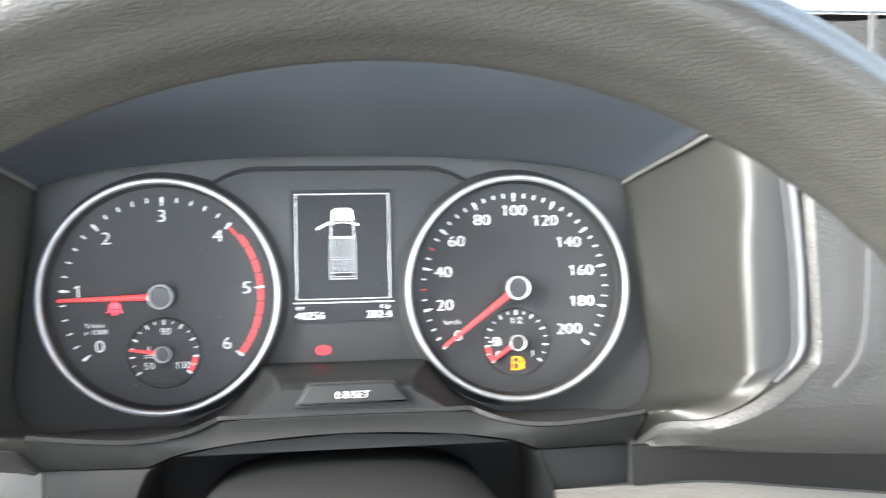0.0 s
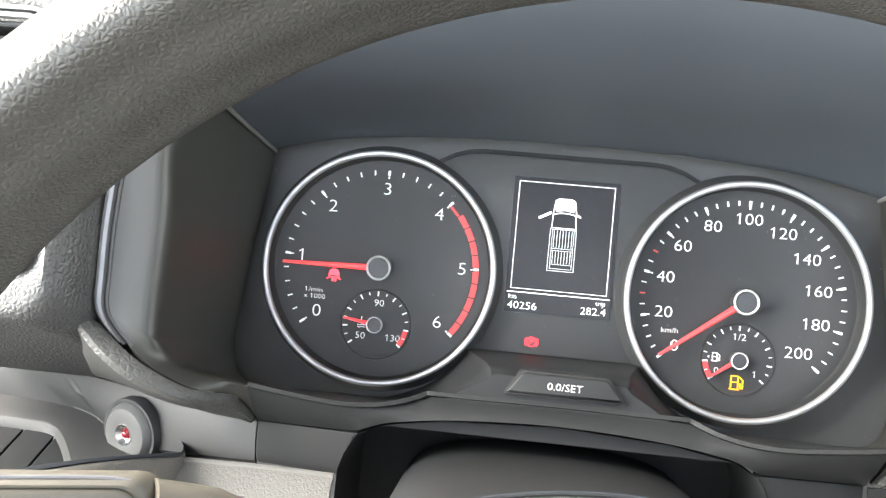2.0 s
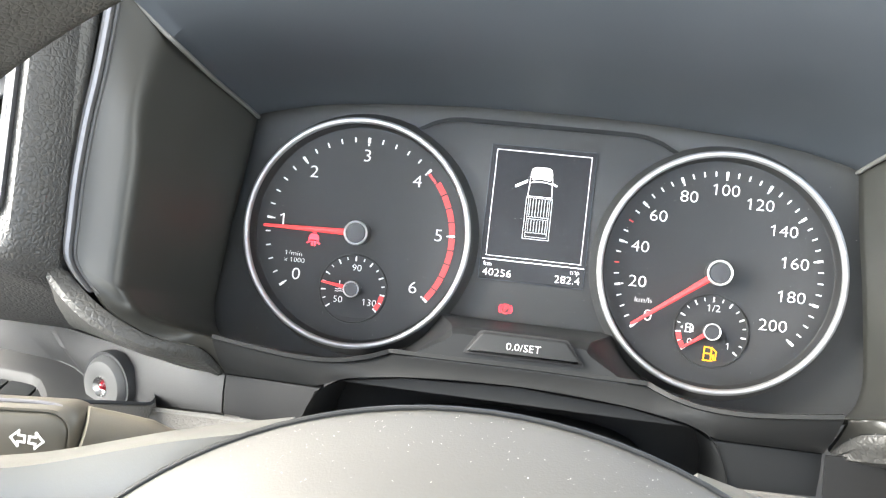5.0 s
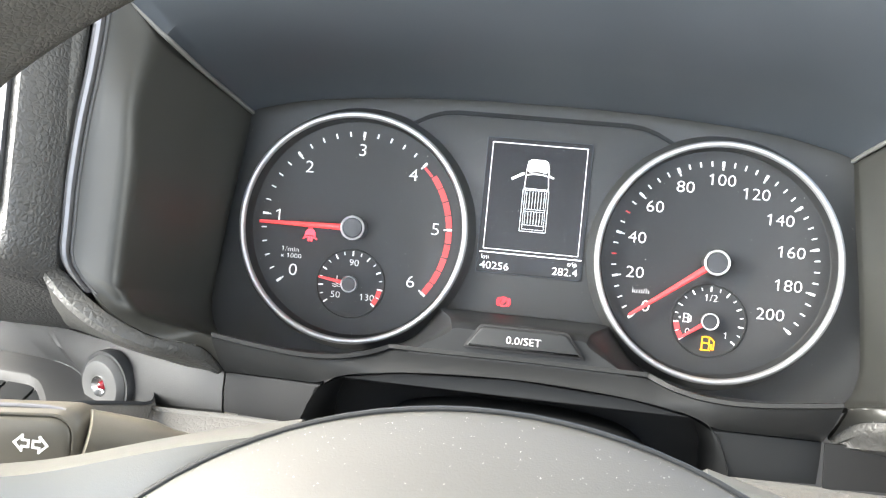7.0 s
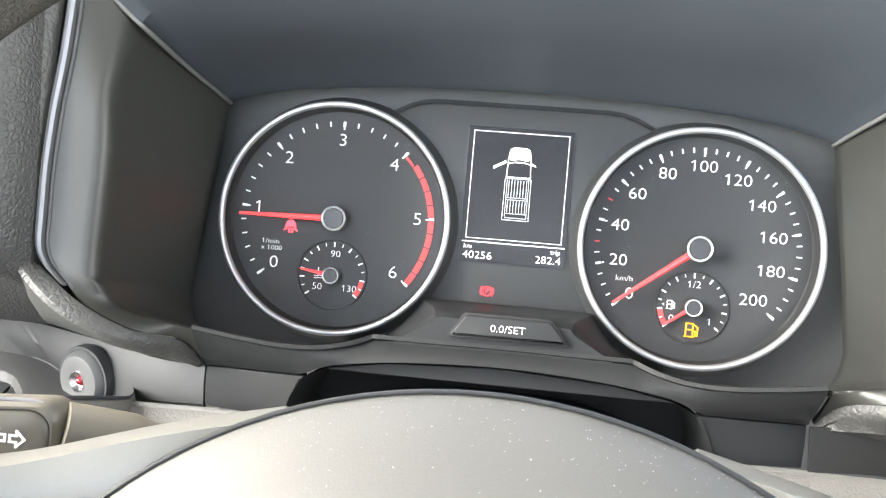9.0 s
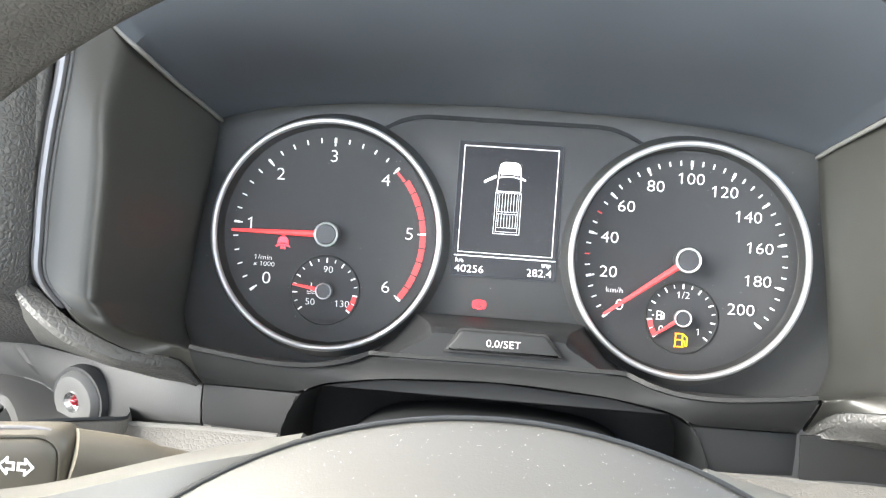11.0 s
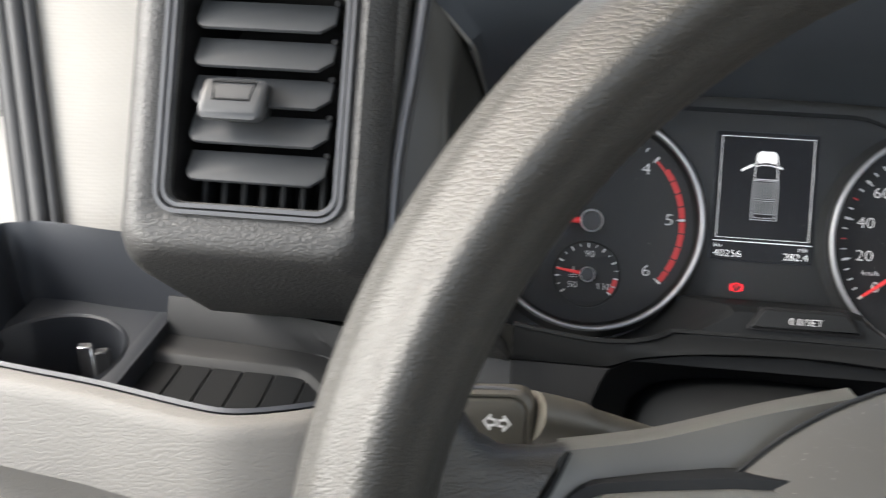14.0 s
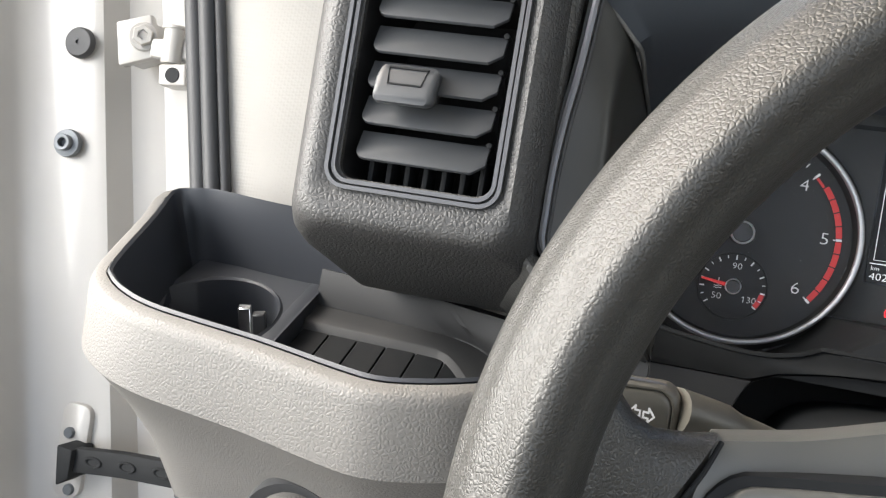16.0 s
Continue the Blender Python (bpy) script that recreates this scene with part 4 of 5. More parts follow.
# ---- covers beside the column
for s, col in ((1, "trim"), (-1, "black")):
    f = lambda x: MID + s * (x - MID)
    cv = thing("column_side_cover", (f(-0.015), -0.07, -0.08), "smooth dark grey cover panel beside the steering column", "cover panel", "covers beside the column")
    cols = []
    for k in range(9):
        q = k / 8
        # the inner edge follows the opening's round corner
        xt, xb = 0.0075 + (-0.0335 - 0.0075) * q, 0.0005 + (-0.0325 - 0.0005) * q
        yt, yb = -0.0718 + 0.006 * q, -0.0705 + 0.0038 * q
        cols.append([(f(xt + 0.0005), yt + 0.004, -0.0632 - 0.001 * q), (f(xt), yt, -0.0643 - 0.0004 * q), (f(xt + (xb - xt) * 0.5 - 0.0012 * (1 - q)), (yt + yb) / 2 - 0.0006, -0.0725), (f(xb), yb, -0.0812 + 0.0007 * q), (f(xb), yb + 0.012, -0.0825)])
    part("panel", loft(cols, thick=0.0015), M[col], cv)
band = thing("switch_band", (-0.1, -0.05, -0.085), "smooth mid-grey trim band carrying a round red-lensed button", "trim panel")
upl = curve([(-0.0342, -0.0656, -0.0645), (-0.05, -0.063, -0.0648), (-0.07, -0.0555, -0.0633), (-0.1, -0.0425, -0.0605), (-0.12, -0.0345, -0.059), (-0.132, -0.03, -0.058), (-0.145, -0.0275, -0.0565), (-0.17, -0.025, -0.0545), (-0.206, -0.0225, -0.0525)], 6)
lol = curve([(-0.0334, -0.0668, -0.0802), (-0.05, -0.0635, -0.0813), (-0.07, -0.0565, -0.0828), (-0.09, -0.048, -0.0842), (-0.1, -0.0432, -0.0815), (-0.1075, -0.0392, -0.0791), (-0.118, -0.033, -0.0762), (-0.14, -0.0279, -0.0738), (-0.206, -0.023, -0.0715)], 6)
rows = [[p + Vector((0, 0.01, 0.001)) for p in upl], upl, [a + (b - a) * 0.5 + Vector((0, -0.0012, 0)) for a, b in zip(upl, lol)], lol, [p + Vector((0, 0.0015, -0.0012)) for p in lol], [p + Vector((0, 0.003, -0.014)) for p in lol]]
part("band", loft(rows, thick=0.0015), M["band"], band)
BX, BZ, BY = -0.0922, -0.0785, -0.0502
tm = Matrix.Translation((BX, BY, BZ)) @ pose(0, 0, 0, 8, 0, -23)
bm = lathe([(0.0, -0.001), (0.0041, -0.001), (0.0046, -0.0038), (0.0065, -0.0042), (0.0108, -0.0036), (0.0128, -0.0015), (0.0132, 0.0), (0.0132, 0.004)], 0, 0, 56)
bm.transform(tm)
btn = part("round_button", bm, M["button"], band, "round grey button")
bm = lathe([(0.0132, -0.0008), (0.0146, -0.001), (0.0149, 0.001), (0.0149, 0.004)], 0, 0, 56)
bm.transform(tm)
part("collar", bm, M["rubber"], band, "black rubber collar")
bm = lathe([(0.0, -0.0016), (0.0022, -0.0018), (0.004, -0.0036), (0.0044, -0.0042), (0.0046, -0.0036)], 0, 0, 32)
bm.transform(tm)
part("lens_dish", bm, M["bright"], btn, "small polished dish")
bm = lathe([(0, -0.0042), (0.0012, -0.0038), (0.002, -0.0028), (0.0023, -0.0012)], 0, 0, 24)
bm.transform(tm)
part("lens", bm, M["lens"], btn, "dark red lens")

# ---- tray and grey lower fascia
tray = thing("dashboard_tray", (-0.2, -0.08, -0.13), "warm grey dashboard tray with a dark liner and cup holder", "storage tray")
SL = math.tan(radians(25))


def level(x, y, drop=0.0):
    """A point of the tray's level rim, or so far below it."""
    return Vector((x, y, -0.0235 + (y + 0.029) * SL)) + Vector((0, 0.4226, -0.9063)) * drop


RIM = [(-0.292, -0.033, 0, 1), (-0.283, -0.027, 0, 0.6), (-0.27, -0.0245, 0, 0.3), (-0.23, -0.029, 0, 0), (-0.175, -0.031, 0, 0), (-0.152, -0.031, 0.004, 0), (-0.136, -0.024, 0.04, 0), (-0.118, -0.026, 0.062, 0), (-0.09, -0.041, 0.06, 0), (-0.07, -0.0535, 0.052, 0),
       (-0.0605, -0.0745, 0.0405, 0.1), (-0.0645, -0.09, 0.0295, 0.3), (-0.075, -0.115, 0.0125, 0.5), (-0.0875, -0.1345, 0.0015, 0.8), (-0.1, -0.1435, -0.0012, 1), (-0.115, -0.1485, -0.001, 1), (-0.129, -0.1505, -0.0005, 1), (-0.145, -0.148, 0, 1), (-0.18, -0.1412, 0, 1),
       (-0.209, -0.1372, 0, 1), (-0.232, -0.1335, 0, 1), (-0.2485, -0.128, 0, 1), (-0.263, -0.119, 0, 1), (-0.2705, -0.1075, 0, 1), (-0.2835, -0.06, 0, 1)]
ctr = Vector((-0.18, -0.085))


def rim_loop(grow, drop):
    """The rim widened by grow and lowered by drop; each point of the rim has its own fall below the level and its share of the growth."""
    out = []
    k = len(RIM)
    for i, (x, y, fall, share) in enumerate(RIM):
        a, b = Vector(RIM[i - 1][:2]), Vector(RIM[(i + 1) % k][:2])
        t = (b - a).normalized()
        nrm = Vector((t.y, -t.x))
        if nrm.dot(Vector((x, y)) - ctr) < 0:
            nrm = -nrm
        q = Vector((x, y)) + nrm * grow * (share if grow > 0.001 else 1)
        p = level(q.x, q.y, drop)
        p.z -= fall * 0.85
        out.append(p)
    return out


# only the part of the rim that stands free is a rim; it runs on as the fascia's upper edge
part("liner", loft([curve(r, 4, True) for r in [rim_loop(0.0022, 0.0), rim_loop(0.0012, -0.0012), rim_loop(0.0, 0.0), rim_loop(-0.002, 0.02), rim_loop(-0.005, 0.046)]], close=True), M["liner"], tray, "dark grey smooth liner")
body = [rim_loop(0.0024, 0.0012), rim_loop(0.0028, 0.0004), rim_loop(0.0068, 0.0007), rim_loop(0.0086, 0.0018), rim_loop(0.0104, 0.0055), rim_loop(0.0163, 0.0315), rim_loop(0.0165, 0.0325), rim_loop(0.0158, 0.0336), rim_loop(0.006, 0.0535), rim_loop(0.003, 0.06), rim_loop(-0.008, 0.09), rim_loop(-0.016, 0.13)]
part("tray_body", loft([curve(r, 3, True) for r in body], close=True), M["grey"], tray, "warm grey grained outer shell")
# tray floor with the cup holder's hole, divider and mat
CUP = (-0.247, -0.0775)
DEEP = 0.0395
hole = [level(CUP[0] + 0.0335 * math.cos(t), CUP[1] + 0.0335 * math.sin(t), DEEP) for t in [k * 2 * math.pi / 64 for k in range(64)]]
edge = []
for k in range(64):
    t = k * 2 * math.pi / 64
    d = Vector((math.cos(t), math.sin(t)))
    q = Vector(CUP) + d * 0.075
    q.x, q.y = max(-0.289, min(-0.205, q.x)), max(-0.131, min(-0.03, q.y))
    q.x = max(q.x, -0.281 + max(0.0, -0.06 - q.y) * 0.515)
    edge.append(level(q.x, q.y, DEEP))
lip = [level(CUP[0] + 0.0345 * math.cos(t), CUP[1] + 0.0345 * math.sin(t), DEEP - 0.0012) for t in [k * 2 * math.pi / 64 for k in range(64)]]
lip2 = [level(CUP[0] + 0.0358 * math.cos(t), CUP[1] + 0.0358 * math.sin(t), DEEP) for t in [k * 2 * math.pi / 64 for k in range(64)]]
well = [level(CUP[0] + 0.031 * math.cos(t), CUP[1] + 0.031 * math.sin(t), DEEP + 0.05) for t in [k * 2 * math.pi / 64 for k in range(64)]]
part("cup_holder", loft([edge, lip2, lip, hole, well], close=True, caps="end"), M["liner"], tray, "round dark cup holder")


def slab(pts, top, low):
    bm = bmesh.new()
    a = [bm.verts.new(level(x, y, top)) for x, y in pts]
    b = [bm.verts.new(level(x, y, low)) for x, y in pts]
    bm.faces.new(a)
    bm.faces.new(list(reversed(b)))
    for i in range(len(a)):
        j = (i + 1) % len(a)
        bm.faces.new((a[j], a[i], b[i], b[j]))
    bmesh.ops.recalc_face_normals(bm, faces=bm.faces)
    return bm


def shelf_line(pts, deep_, n=6):
    return curve([level(x, y, 0.0) - Vector((0, 0, 1.1034 * deep_)) for x, y in pts], n)


back_line = shelf_line([(-0.206, -0.0228), (-0.165, -0.0257), (-0.14, -0.0278), (-0.128, -0.0295), (-0.118, -0.0328), (-0.1075, -0.039), (-0.098, -0.0445), (-0.088, -0.05)], 0.0462)
lip_line = shelf_line([(-0.206, -0.0375), (-0.165, -0.0392), (-0.141, -0.0398), (-0.1285, -0.0408), (-0.12, -0.0458), (-0.112, -0.053), (-0.1045, -0.0612), (-0.092, -0.075)], 0.0462)
fall_line = shelf_line([(-0.206, -0.0382), (-0.165, -0.0399), (-0.1418, -0.0405), (-0.1305, -0.0418), (-0.1235, -0.0468), (-0.1165, -0.0545), (-0.11, -0.063), (-0.098, -0.08)], 0.0468)
mat_line = shelf_line([(-0.206, -0.0388), (-0.165, -0.0404), (-0.1425, -0.041), (-0.1315, -0.0425), (-0.125, -0.048), (-0.1185, -0.056), (-0.1125, -0.0645), (-0.101, -0.081)], 0.0512)
part("pocket_floor", slab([(-0.209, -0.02), (-0.1, -0.02), (-0.075, -0.075), (-0.09, -0.132), (-0.209, -0.135)], 0.0515, 0.056), M["liner"], tray)
part("divider", bevel(slab([(-0.2135, -0.032), (-0.2055, -0.032), (-0.2055, -0.135), (-0.2135, -0.135)], DEEP - 0.0002, 0.062), 0.0012), M["liner"], tray)
part("pocket_ledge", loft([back_line, [a + (b - a) * 0.5 + Vector((0, 0, -0.0002)) for a, b in zip(back_line, lip_line)], lip_line, fall_line, [a + (b - a) * 0.6 + Vector((0, 0, -0.001)) for a, b in zip(fall_line, mat_line)], mat_line], thick=0.001), M["band"], tray, "grey ledge sweeping down to the mat")
part("ledge_groove", tube([p + Vector((0, -0.0002, 0.0002)) for p in back_line[18:]], 0.0004, 6), M["rubber"], tray, "fine dark joint")
for i in range(6):
    x = -0.2055 + i * 0.0154
    cut = 0.01 if i == 5 else 0.0
    part("mat_rib", bevel(slab([(x, -0.0408), (x + 0.0147 - cut * 0.5, -0.0412), (x + 0.0147, -0.0412 - cut), (x + 0.0147, -0.128), (x, -0.128)], 0.0502, 0.053), 0.0006, 1), M["black"], tray, "black rubber mat rib")
# coin-bright clip lying in the cup holder
clip = thing("metal_clip", tuple(level(-0.2255, -0.0795, 0.06)), "shiny metal clip standing in the cup holder", "clip")
cb = slab([(-0.2285, -0.081), (-0.2225, -0.0795), (-0.2238, -0.0756), (-0.2298, -0.0771)], 0.031, 0.09)
part("blade", bevel(cb, 0.0005, 1), M["bright"], clip)
part("clasp", bevel(slab([(-0.222, -0.08), (-0.216, -0.078), (-0.217, -0.0735), (-0.223, -0.0755)], 0.034, 0.09), 0.0008, 1), M["rubber"], clip)
coin = thing("coin", tuple(level(-0.25, -0.09, 0.05)), "small silver coin in the cup holder", "coin")
part("disc", slab([(-0.2465 + 0.006 * math.cos(t), -0.088 + 0.006 * math.sin(t)) for t in [k * math.pi / 12 for k in range(24)]], 0.048, 0.0495), M["bright"], coin)

# lower fascia: grey face right of the tray up to the column and beyond it
fas = thing("lower_fascia", (0.0, -0.08, -0.2), "warm grey grained lower dashboard fascia", "dashboard")
for s in (1, -1):
    f = lambda x: MID + s * (x - MID)
    a = curve([(f(-0.0615), -0.0745, -0.0815), (f(-0.045), -0.0735, -0.0815), (f(-0.03), -0.0735, -0.0812), (f(0.0), -0.0735, -0.0815)], 4)
    b = [p + Vector((0, -0.003, -0.0015)) for p in a]
    c = [p + Vector((0.0005 * s, -0.012, -0.0125)) for p in a]
    d = [p + Vector((0.001 * s, -0.022, -0.03)) for p in a]
    e = [p + Vector((0.002 * s, -0.03, -0.09)) for p in a]
    part("fascia_face", loft([a, b, c, d, e], thick=0.002), M["grey"], fas)
    part("fascia_edge", tube([tuple(p + Vector((0, 0.0004, 0.0002))) for p in a], 0.0011, 6), M["grey"], fas)
# rounded bridge on the right, running towards the cab centre
a = curve([(0.2, -0.0735, -0.0815), (0.23, -0.075, -0.08), (0.28, -0.082, -0.084), (0.4, -0.095, -0.095)], 6)
part("fascia_run", loft([a, [p + Vector((0, -0.004, -0.002)) for p in a], [p + Vector((0, -0.02, -0.028)) for p in a], [p + Vector((0, -0.03, -0.09)) for p in a]], thick=0.002), M["grey"], fas)
a2 = curve([(0.2, -0.072, -0.064), (0.23, -0.082, -0.062), (0.28, -0.092, -0.066), (0.4, -0.1, -0.075)], 6)
part("band_run", loft([a2, [p + Vector((0, 0.0, 0.001)) for p in a]], thick=0.002), M["trim"], fas)
# headlamp knob low beside the tray
kn = thing("headlamp_switch", (-0.176, -0.1, -0.18), "round headlamp switch with a pale ring", "switch")
KM = Matrix.Translation((-0.1655, -0.113, -0.1585)) @ pose(0, 0, 0, 12, 0, 0)
for nm, prof, m_, lb in (("ring", [(0.0135, -0.006), (0.0155, -0.0075), (0.0182, -0.0065), (0.0188, 0.0), (0.0188, 0.02)], "grey", "pale grey ring"), ("knob", [(0, -0.009), (0.0115, -0.009), (0.013, -0.0075), (0.0135, 0.0), (0.0135, 0.01)], "black", ""), ("collar", [(0.0188, 0.0), (0.0235, -0.002), (0.0245, 0.002), (0.0245, 0.03)], "rubber", "")):
    bm = lathe(prof, 0, 0, 48)
    bm.transform(KM)
    part(nm, bm, M[m_], kn, lb)

# ---- door side: pillar lining, seal, door end with hinge and check strap
LEAN = -0.21


def upright(pts, zs, lean=LEAN):
    return [[(x + lean * z, y, z) for x, y in pts] for z in zs]


ZS = (-0.55, -0.3, -0.15, -0.05, 0.05, 0.15, 0.3, 0.6)
tagged(part("wall_pillar", loft(upright([(-0.2905, 0.012), (-0.285, 0.006), (-0.26, 0.008), (-0.22, 0.022), (-0.16, 0.045), (-0.1, 0.08)], ZS), thick=0.004), M["lining"]), "pale fabric-grained windscreen pillar lining", "pillar", kind="structure")
seal = thing("door_seal", (-0.3, 0.0, -0.3), "black double-lipped rubber door seal", "door seal")
for x, y, r in ((-0.3035, 0.004, 0.0056), (-0.2935, 0.001, 0.0052), (-0.2985, 0.006, 0.005), (-0.2868, 0.0035, 0.0036)):
    part("lip", tube([(x + LEAN * z, y, z) for z in ZS], r, 14), M["rubber"], seal)
tagged(part("wall_body_side", loft(upright([(-0.297, 0.012), (-0.305, 0.03), (-0.318, 0.05), (-0.335, 0.056), (-0.36, 0.058)], ZS), thick=0.004), M["paint"]), "white painted van body side behind the seal", "body side", kind="structure")
door = thing("open_door", (-0.42, 0.03, -0.45), "open white van door seen at its hinge edge", "door")
part("door_end", loft(upright([(-0.5, -0.09), (-0.462, -0.03), (-0.449, 0.0), (-0.444, 0.018), (-0.436, 0.026), (-0.412, 0.03), (-0.392, 0.0305), (-0.386, 0.033), (-0.383, 0.04), (-0.378, 0.05), (-0.36, 0.0575), (-0.345, 0.06)], ZS, -0.2), thick=0.004), M["paint"], door)
part("door_trim", loft(upright([(-0.6, -0.11), (-0.52, -0.09), (-0.475, -0.05), (-0.4605, -0.03), (-0.466, -0.012), (-0.488, 0.0), (-0.6, 0.0)], (-0.55, -0.3, -0.15, -0.09, -0.085), -0.305), close=True, caps=True), M["rubber"], door, "dark grey door trim")


def stud(name, x, z, prof, material, label, parent=door, turn=4):
    bm = lathe(prof, 0, 0, 32)
    bm.transform(Matrix.Translation((x, 0.0245, z)) @ pose(0, 0, 0, 0, 0, turn))
    return part(name, bm, material, parent, label)


stud("plug", -0.4095, 0.0585, [(0, -0.0012), (0.0012, -0.0012), (0.0014, -0.0026), (0.0085, -0.0022), (0.0097, -0.0006), (0.0098, 0.002)], M["rubber"], "black rubber plug")
stud("bolt", -0.407, -0.0055, [(0, -0.002), (0.0028, -0.002), (0.003, -0.0062), (0.0048, -0.0064), (0.0052, -0.0055), (0.0052, -0.0022), (0.0085, -0.0016), (0.009, 0.0), (0.009, 0.002)], M["bolt"], "grey zinc socket bolt")
hinge = part("hinge", bevel(loft([[(-0.3839, 0.0215, 0.0737), (-0.3646, 0.0275, 0.082), (-0.3556, 0.0275, 0.0564), (-0.3776, 0.0215, 0.0467)], [(-0.3839, 0.029, 0.0737), (-0.3646, 0.034, 0.082), (-0.3556, 0.034, 0.0564), (-0.3776, 0.029, 0.0467)]], close=True, caps=True), 0.0012), M["paint"], door, "white painted steel hinge")
part("hinge_foot", bevel(prism([(-0.379, 0.05), (-0.359, 0.058), (-0.365, 0.078), (-0.379, 0.072)], 0.028, 0.05), 0.001), M["paint"], hinge)
for nm, prof, k in (("hinge_washer", [(0, -0.001), (0.0082, -0.001), (0.009, 0.0), (0.009, 0.004)], 28), ("hinge_bolt", [(0, -0.0045), (0.003, -0.0045), (0.0034, -0.0062), (0.0058, -0.0062), (0.0066, -0.0052), (0.0066, 0.0)], 6)):
    bm = lathe(prof, 0, 0, k)
    bm.transform(Matrix.Translation((-0.3645, 0.0235, 0.0668)) @ pose(0, 0, 0, 0, 0, 28))
    part(nm, bm, M["paint"], hinge)
part("hinge_arm", bevel(prism([(-0.3575, 0.0545), (-0.3340, 0.0545), (-0.3150, 0.0545), (-0.3150, 0.068), (-0.3350, 0.068), (-0.3575, 0.066)], 0.021, 0.031), 0.002, 3), M["paint"], hinge)
part("hinge_pin", tube([(-0.3405, 0.02, 0.0515), (-0.3412, 0.02, 0.0725)], 0.0062, 24), M["paint"], hinge)
part("pin_head", tube([(-0.3412, 0.02, 0.0722), (-0.3413, 0.02, 0.0738), (-0.34135, 0.02, 0.0745)], [0.0074, 0.0074, 0.006], 24), M["paint"], hinge)
part("hinge_knuckle", bevel(prism([(-0.3442, 0.0372), (-0.3255, 0.0385), (-0.3275, 0.0518), (-0.3458, 0.0499)], 0.015, 0.032), 0.0016, 3), M["paint"], hinge)
# no real hole: a black disc puts its shade on the knuckle
bm = lathe([(0, -0.0002), (0.0046, -0.0004), (0.005, 0.003)], 0, 0, 24)
bm.transform(Matrix.Translation((-0.3352, 0.0146, 0.0441)))
part("pin_hole", bm, M["black"], hinge, "black disc drawn for the dark pin hole")
strap = part("check_strap", bevel(loft([[(x, y, z + h) for y, h in ((0.012, -0.0075), (0.012, 0.0075), (0.02, 0.0075), (0.02, -0.0075))] for x, z in ((-0.3600, -0.1965), (-0.3390, -0.1940), (-0.3240, -0.1925), (-0.3040, -0.1915), (-0.2840, -0.1905), (-0.2690, -0.1900))], close=True, caps=True), 0.0012), M["black"], door, "black door check strap")
part("strap_gaiter", bevel(prism([(-0.366, -0.2125), (-0.358, -0.207), (-0.358, -0.189), (-0.369, -0.188)], 0.008, 0.03), 0.0012), M["black"], strap)
part("strap_end", bevel(prism([(-0.286, -0.2), (-0.286, -0.183), (-0.276, -0.182), (-0.268, -0.192), (-0.262, -0.21), (-0.276, -0.212)], 0.006, 0.024), 0.0012), M["rubber"], strap)
plate = part("strap_plate", prism(rounded(-0.381, -0.361, -0.225, -0.166, 0.007), 0.026, 0.036, 0.001), M["paint"], door)
for x, z in ((-0.3735, -0.1845), (-0.368, -0.2195)):
    bm = lathe([(0, -0.002), (0.003, -0.002), (0.0036, -0.001), (0.0036, 0.002)], 0, 0, 20)
    bm.transform(Matrix.Translation((x, 0.0255, z)))
    part("plate_screw", bm, M["bolt"], plate, "grey zinc screw")
for x, z in ((-0.345, -0.1945), (-0.322, -0.1925), (-0.299, -0.191)):
    bm = lathe([(0, -0.0002), (0.0024, -0.0002), (0.003, -0.0012), (0.0038, -0.0012), (0.0045, 0.0006)], 0, 0, 24)
    bm.transform(Matrix.Translation((x, 0.012, z)) @ Matrix.Diagonal((1.5, 1, 0.8, 1)))
    part("strap_press", bm, M["black"], strap)
tagged(part("trim_kick_panel", loft(upright([(-0.31, 0.02), (-0.27, -0.01), (-0.24, -0.03), (-0.2, -0.04)], (-0.6, -0.4, -0.25, -0.15), -0.1), thick=0.004), M["lining"]), "pale grey kick panel under the tray", "trim panel", kind="structure")

# ---- the cab around, in metres
I4 = Matrix.Identity(4)


def slab_w(x0, x1, y0, y1, z0, z1):
    return box(x0, x1, y0, y1, z0, z1)


# unseen floor, made light grey to throw light up under the hood
tagged(part("floor", slab_w(-0.6, 1.6, -1.3, 0.9, 0.28, 0.3), M["floor"], m=I4), "unseen grey rubber cab floor, lightened to bounce light up", "floor", kind="structure")
tagged(part("ceiling", slab_w(-0.5, 1.55, -1.0, 0.4, 1.95, 1.97), M["lining"], m=I4), "pale grey cab roof lining", "ceiling", kind="structure")
# unseen rear wall, its opening assumed for the rear lamp
for x0, x1, y0, y1, z0, z1 in ((-0.6, 1.6, -1.3, -1.26, 0.3, 1.12), (-0.68, -0.62, -1.3, -1.26, 1.12, 1.95), (0.92, 1.6, -1.3, -1.26, 1.12, 1.95)):
    tagged(part("wall_rear", slab_w(x0, x1, y0, y1, z0, z1), M["lining"], m=I4), "unseen pale grey cab rear wall with an assumed window opening", "wall", kind="structure")
for x0, x1, y0, y1, z0, z1 in ((1.55, 1.6, -1.26, 0.9, 0.3, 1.25), (1.55, 1.6, -1.26, 0.6, 1.85, 1.95), (1.55, 1.6, -1.26, -0.9, 1.25, 1.85)):
    tagged(part("wall_right", slab_w(x0, x1, y0, y1, z0, z1), M["lining"], m=I4), "pale grey passenger side of the cab", "wall", kind="structure")
tagged(part("wall_bulkhead", slab_w(-0.35, 1.6, 0.32, 0.36, 0.3, 1.25), M["rubber"], m=I4), "dark bulkhead under the windscreen", "wall", kind="structure")
bm = bmesh.new()
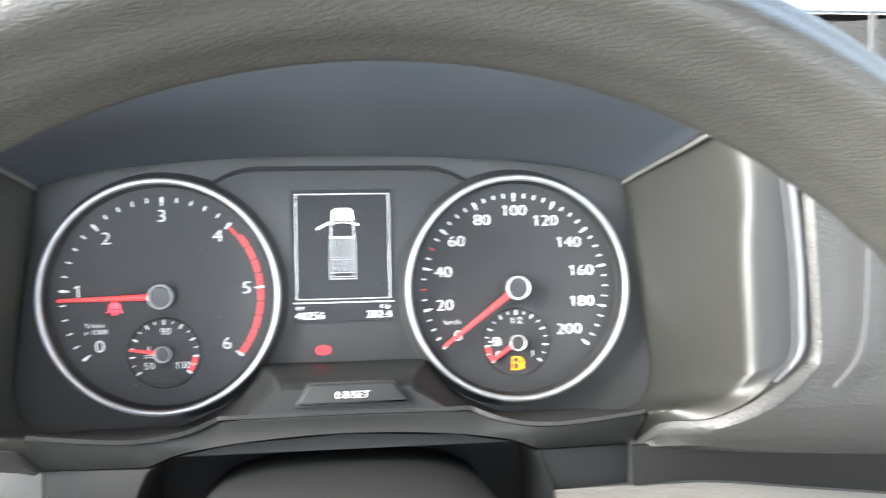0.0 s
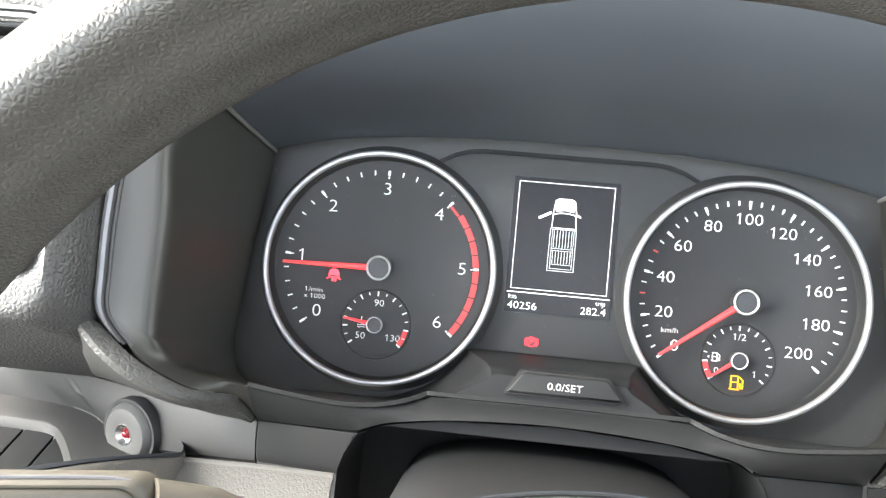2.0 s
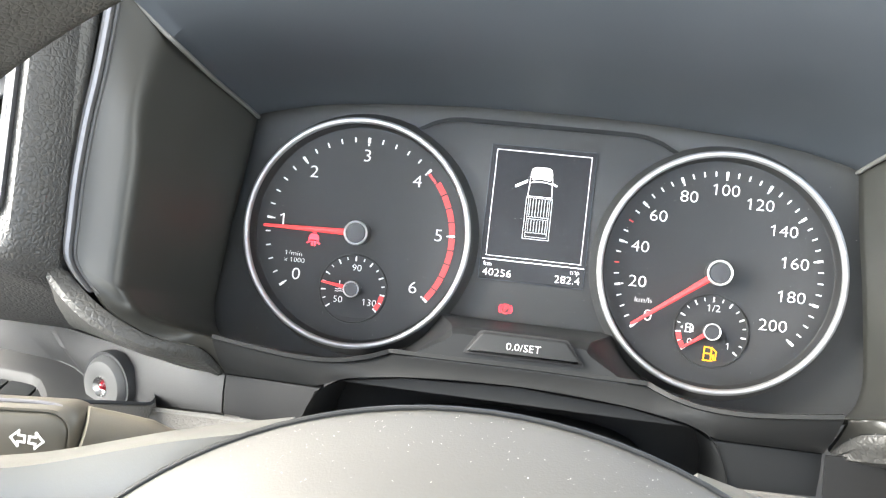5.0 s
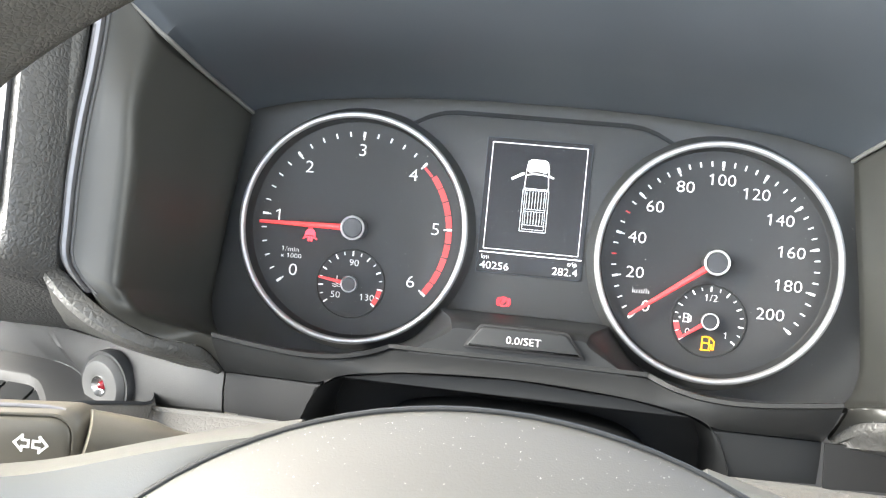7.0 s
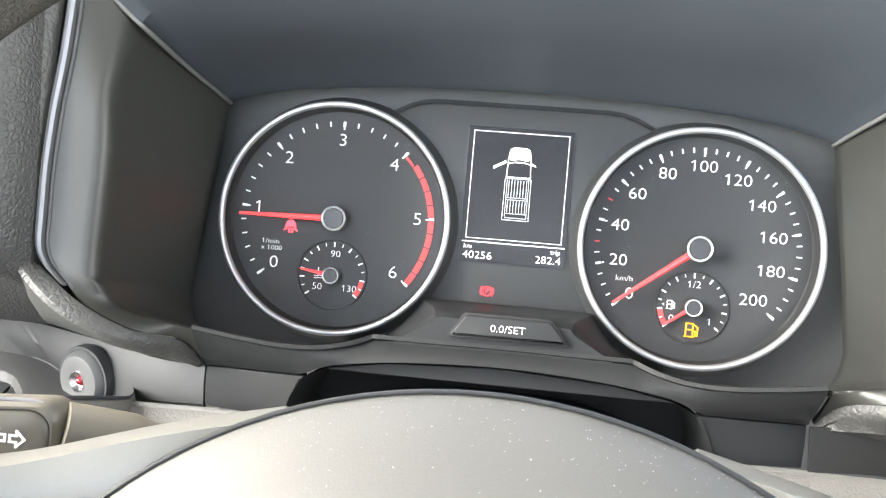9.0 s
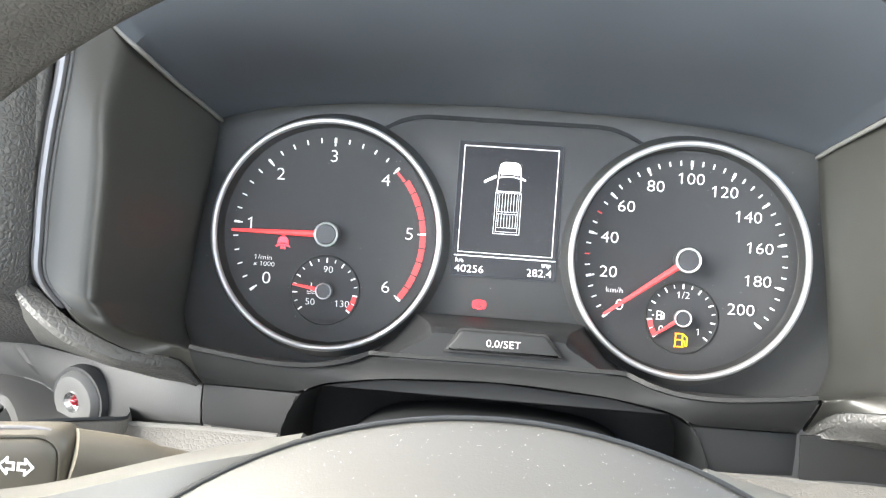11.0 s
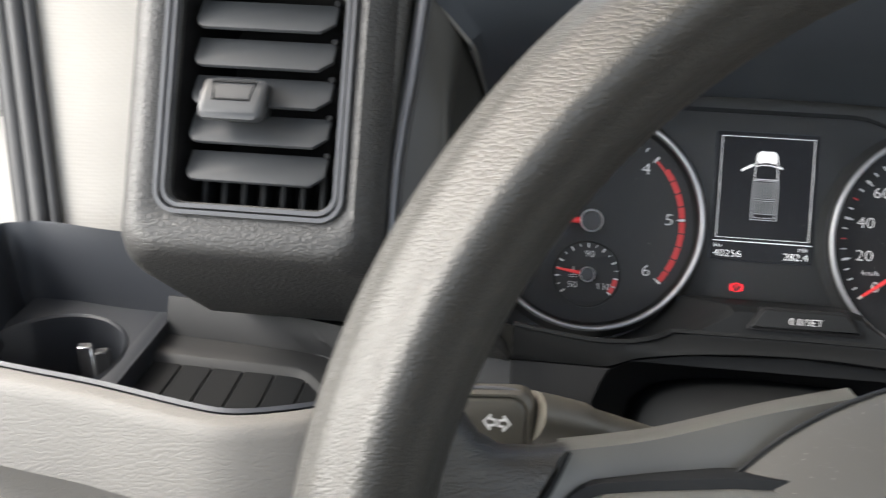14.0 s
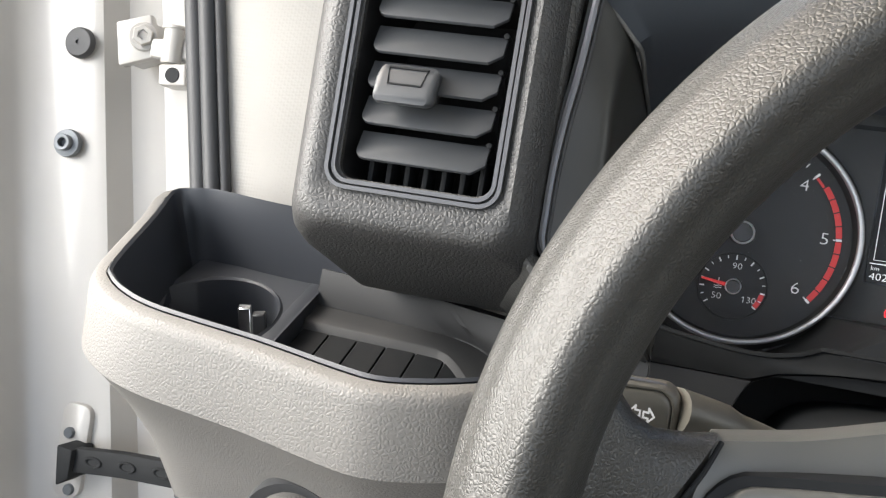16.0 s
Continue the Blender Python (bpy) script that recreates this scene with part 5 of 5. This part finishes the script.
for p in ((-0.15, 0.3, 1.26), (1.6, 0.3, 1.26), (1.6, 0.85, 1.18), (-0.45, 0.85, 1.18)):
    bm.verts.new(p)
bm.faces.new(bm.verts)
bmesh.ops.solidify(bm, geom=bm.faces[:], thickness=0.02)
tagged(part("trim_dash_top", bm, M["leather"], m=I4), "black dashboard top under the windscreen", "dashboard", kind="structure")
tagged(part("ground", slab_w(-60, 60, -60, 60, -0.55, -0.5), M["ground"], m=I4), "pale concrete yard around the van", "ground", kind="structure")


# ---- dust and crumbs lying on the pad, the shelf and the dash
rng = random.Random(7)
dust = bmesh.new()


def speck(p, size):
    a = rng.uniform(0, 6.28)
    e = Vector((math.cos(a), 0.25, math.sin(a))) * size
    w = Vector((-math.sin(a), 0.2, math.cos(a))) * size * rng.uniform(0.35, 0.9)
    up = Vector((0, -0.5, 0.6)) * size * 0.6
    q = [dust.verts.new(p + e), dust.verts.new(p + w), dust.verts.new(p - e), dust.verts.new(p - w), dust.verts.new(p + up)]
    for i in range(4):
        dust.faces.new((q[i], q[(i + 1) % 4], q[4]))


for i in range(420):
    t, r = rng.uniform(0.1, math.pi - 0.1), rng.uniform(0.3, 1.0) ** 0.5
    speck(pad_edge(t, r), rng.choice((0.00006, 0.00008, 0.0001, 0.00015)))
for i in range(420):
    # crumbs gathered along the pad's upper edge
    t = rng.uniform(0.35, math.pi - 0.35)
    speck(pad_edge(t, 1.0 - 0.09 * rng.random() ** 2), rng.choice((0.00006, 0.00008, 0.00011)))
for i in range(230):
    x, k = rng.uniform(-0.025, 2 * MID + 0.025), rng.random()
    p = along(LIP, x)
    speck(Vector((x, p.y + 0.003 + k * 0.02, p.z - 0.0001 - 0.0043 * k)), rng.choice((0.00007, 0.0001, 0.00016)))
for i in range(120):
    x = rng.uniform(-0.06, 2 * MID + 0.06)
    speck(Vector((x, -0.0148, rng.uniform(-0.058, 0.045))), rng.choice((0.0001, 0.00014, 0.0002)))
tagged(part("dust", dust, M["dust"], smooth=False), "pale dust specks on the wheel pad and shelf", "dust", kind="stuff")
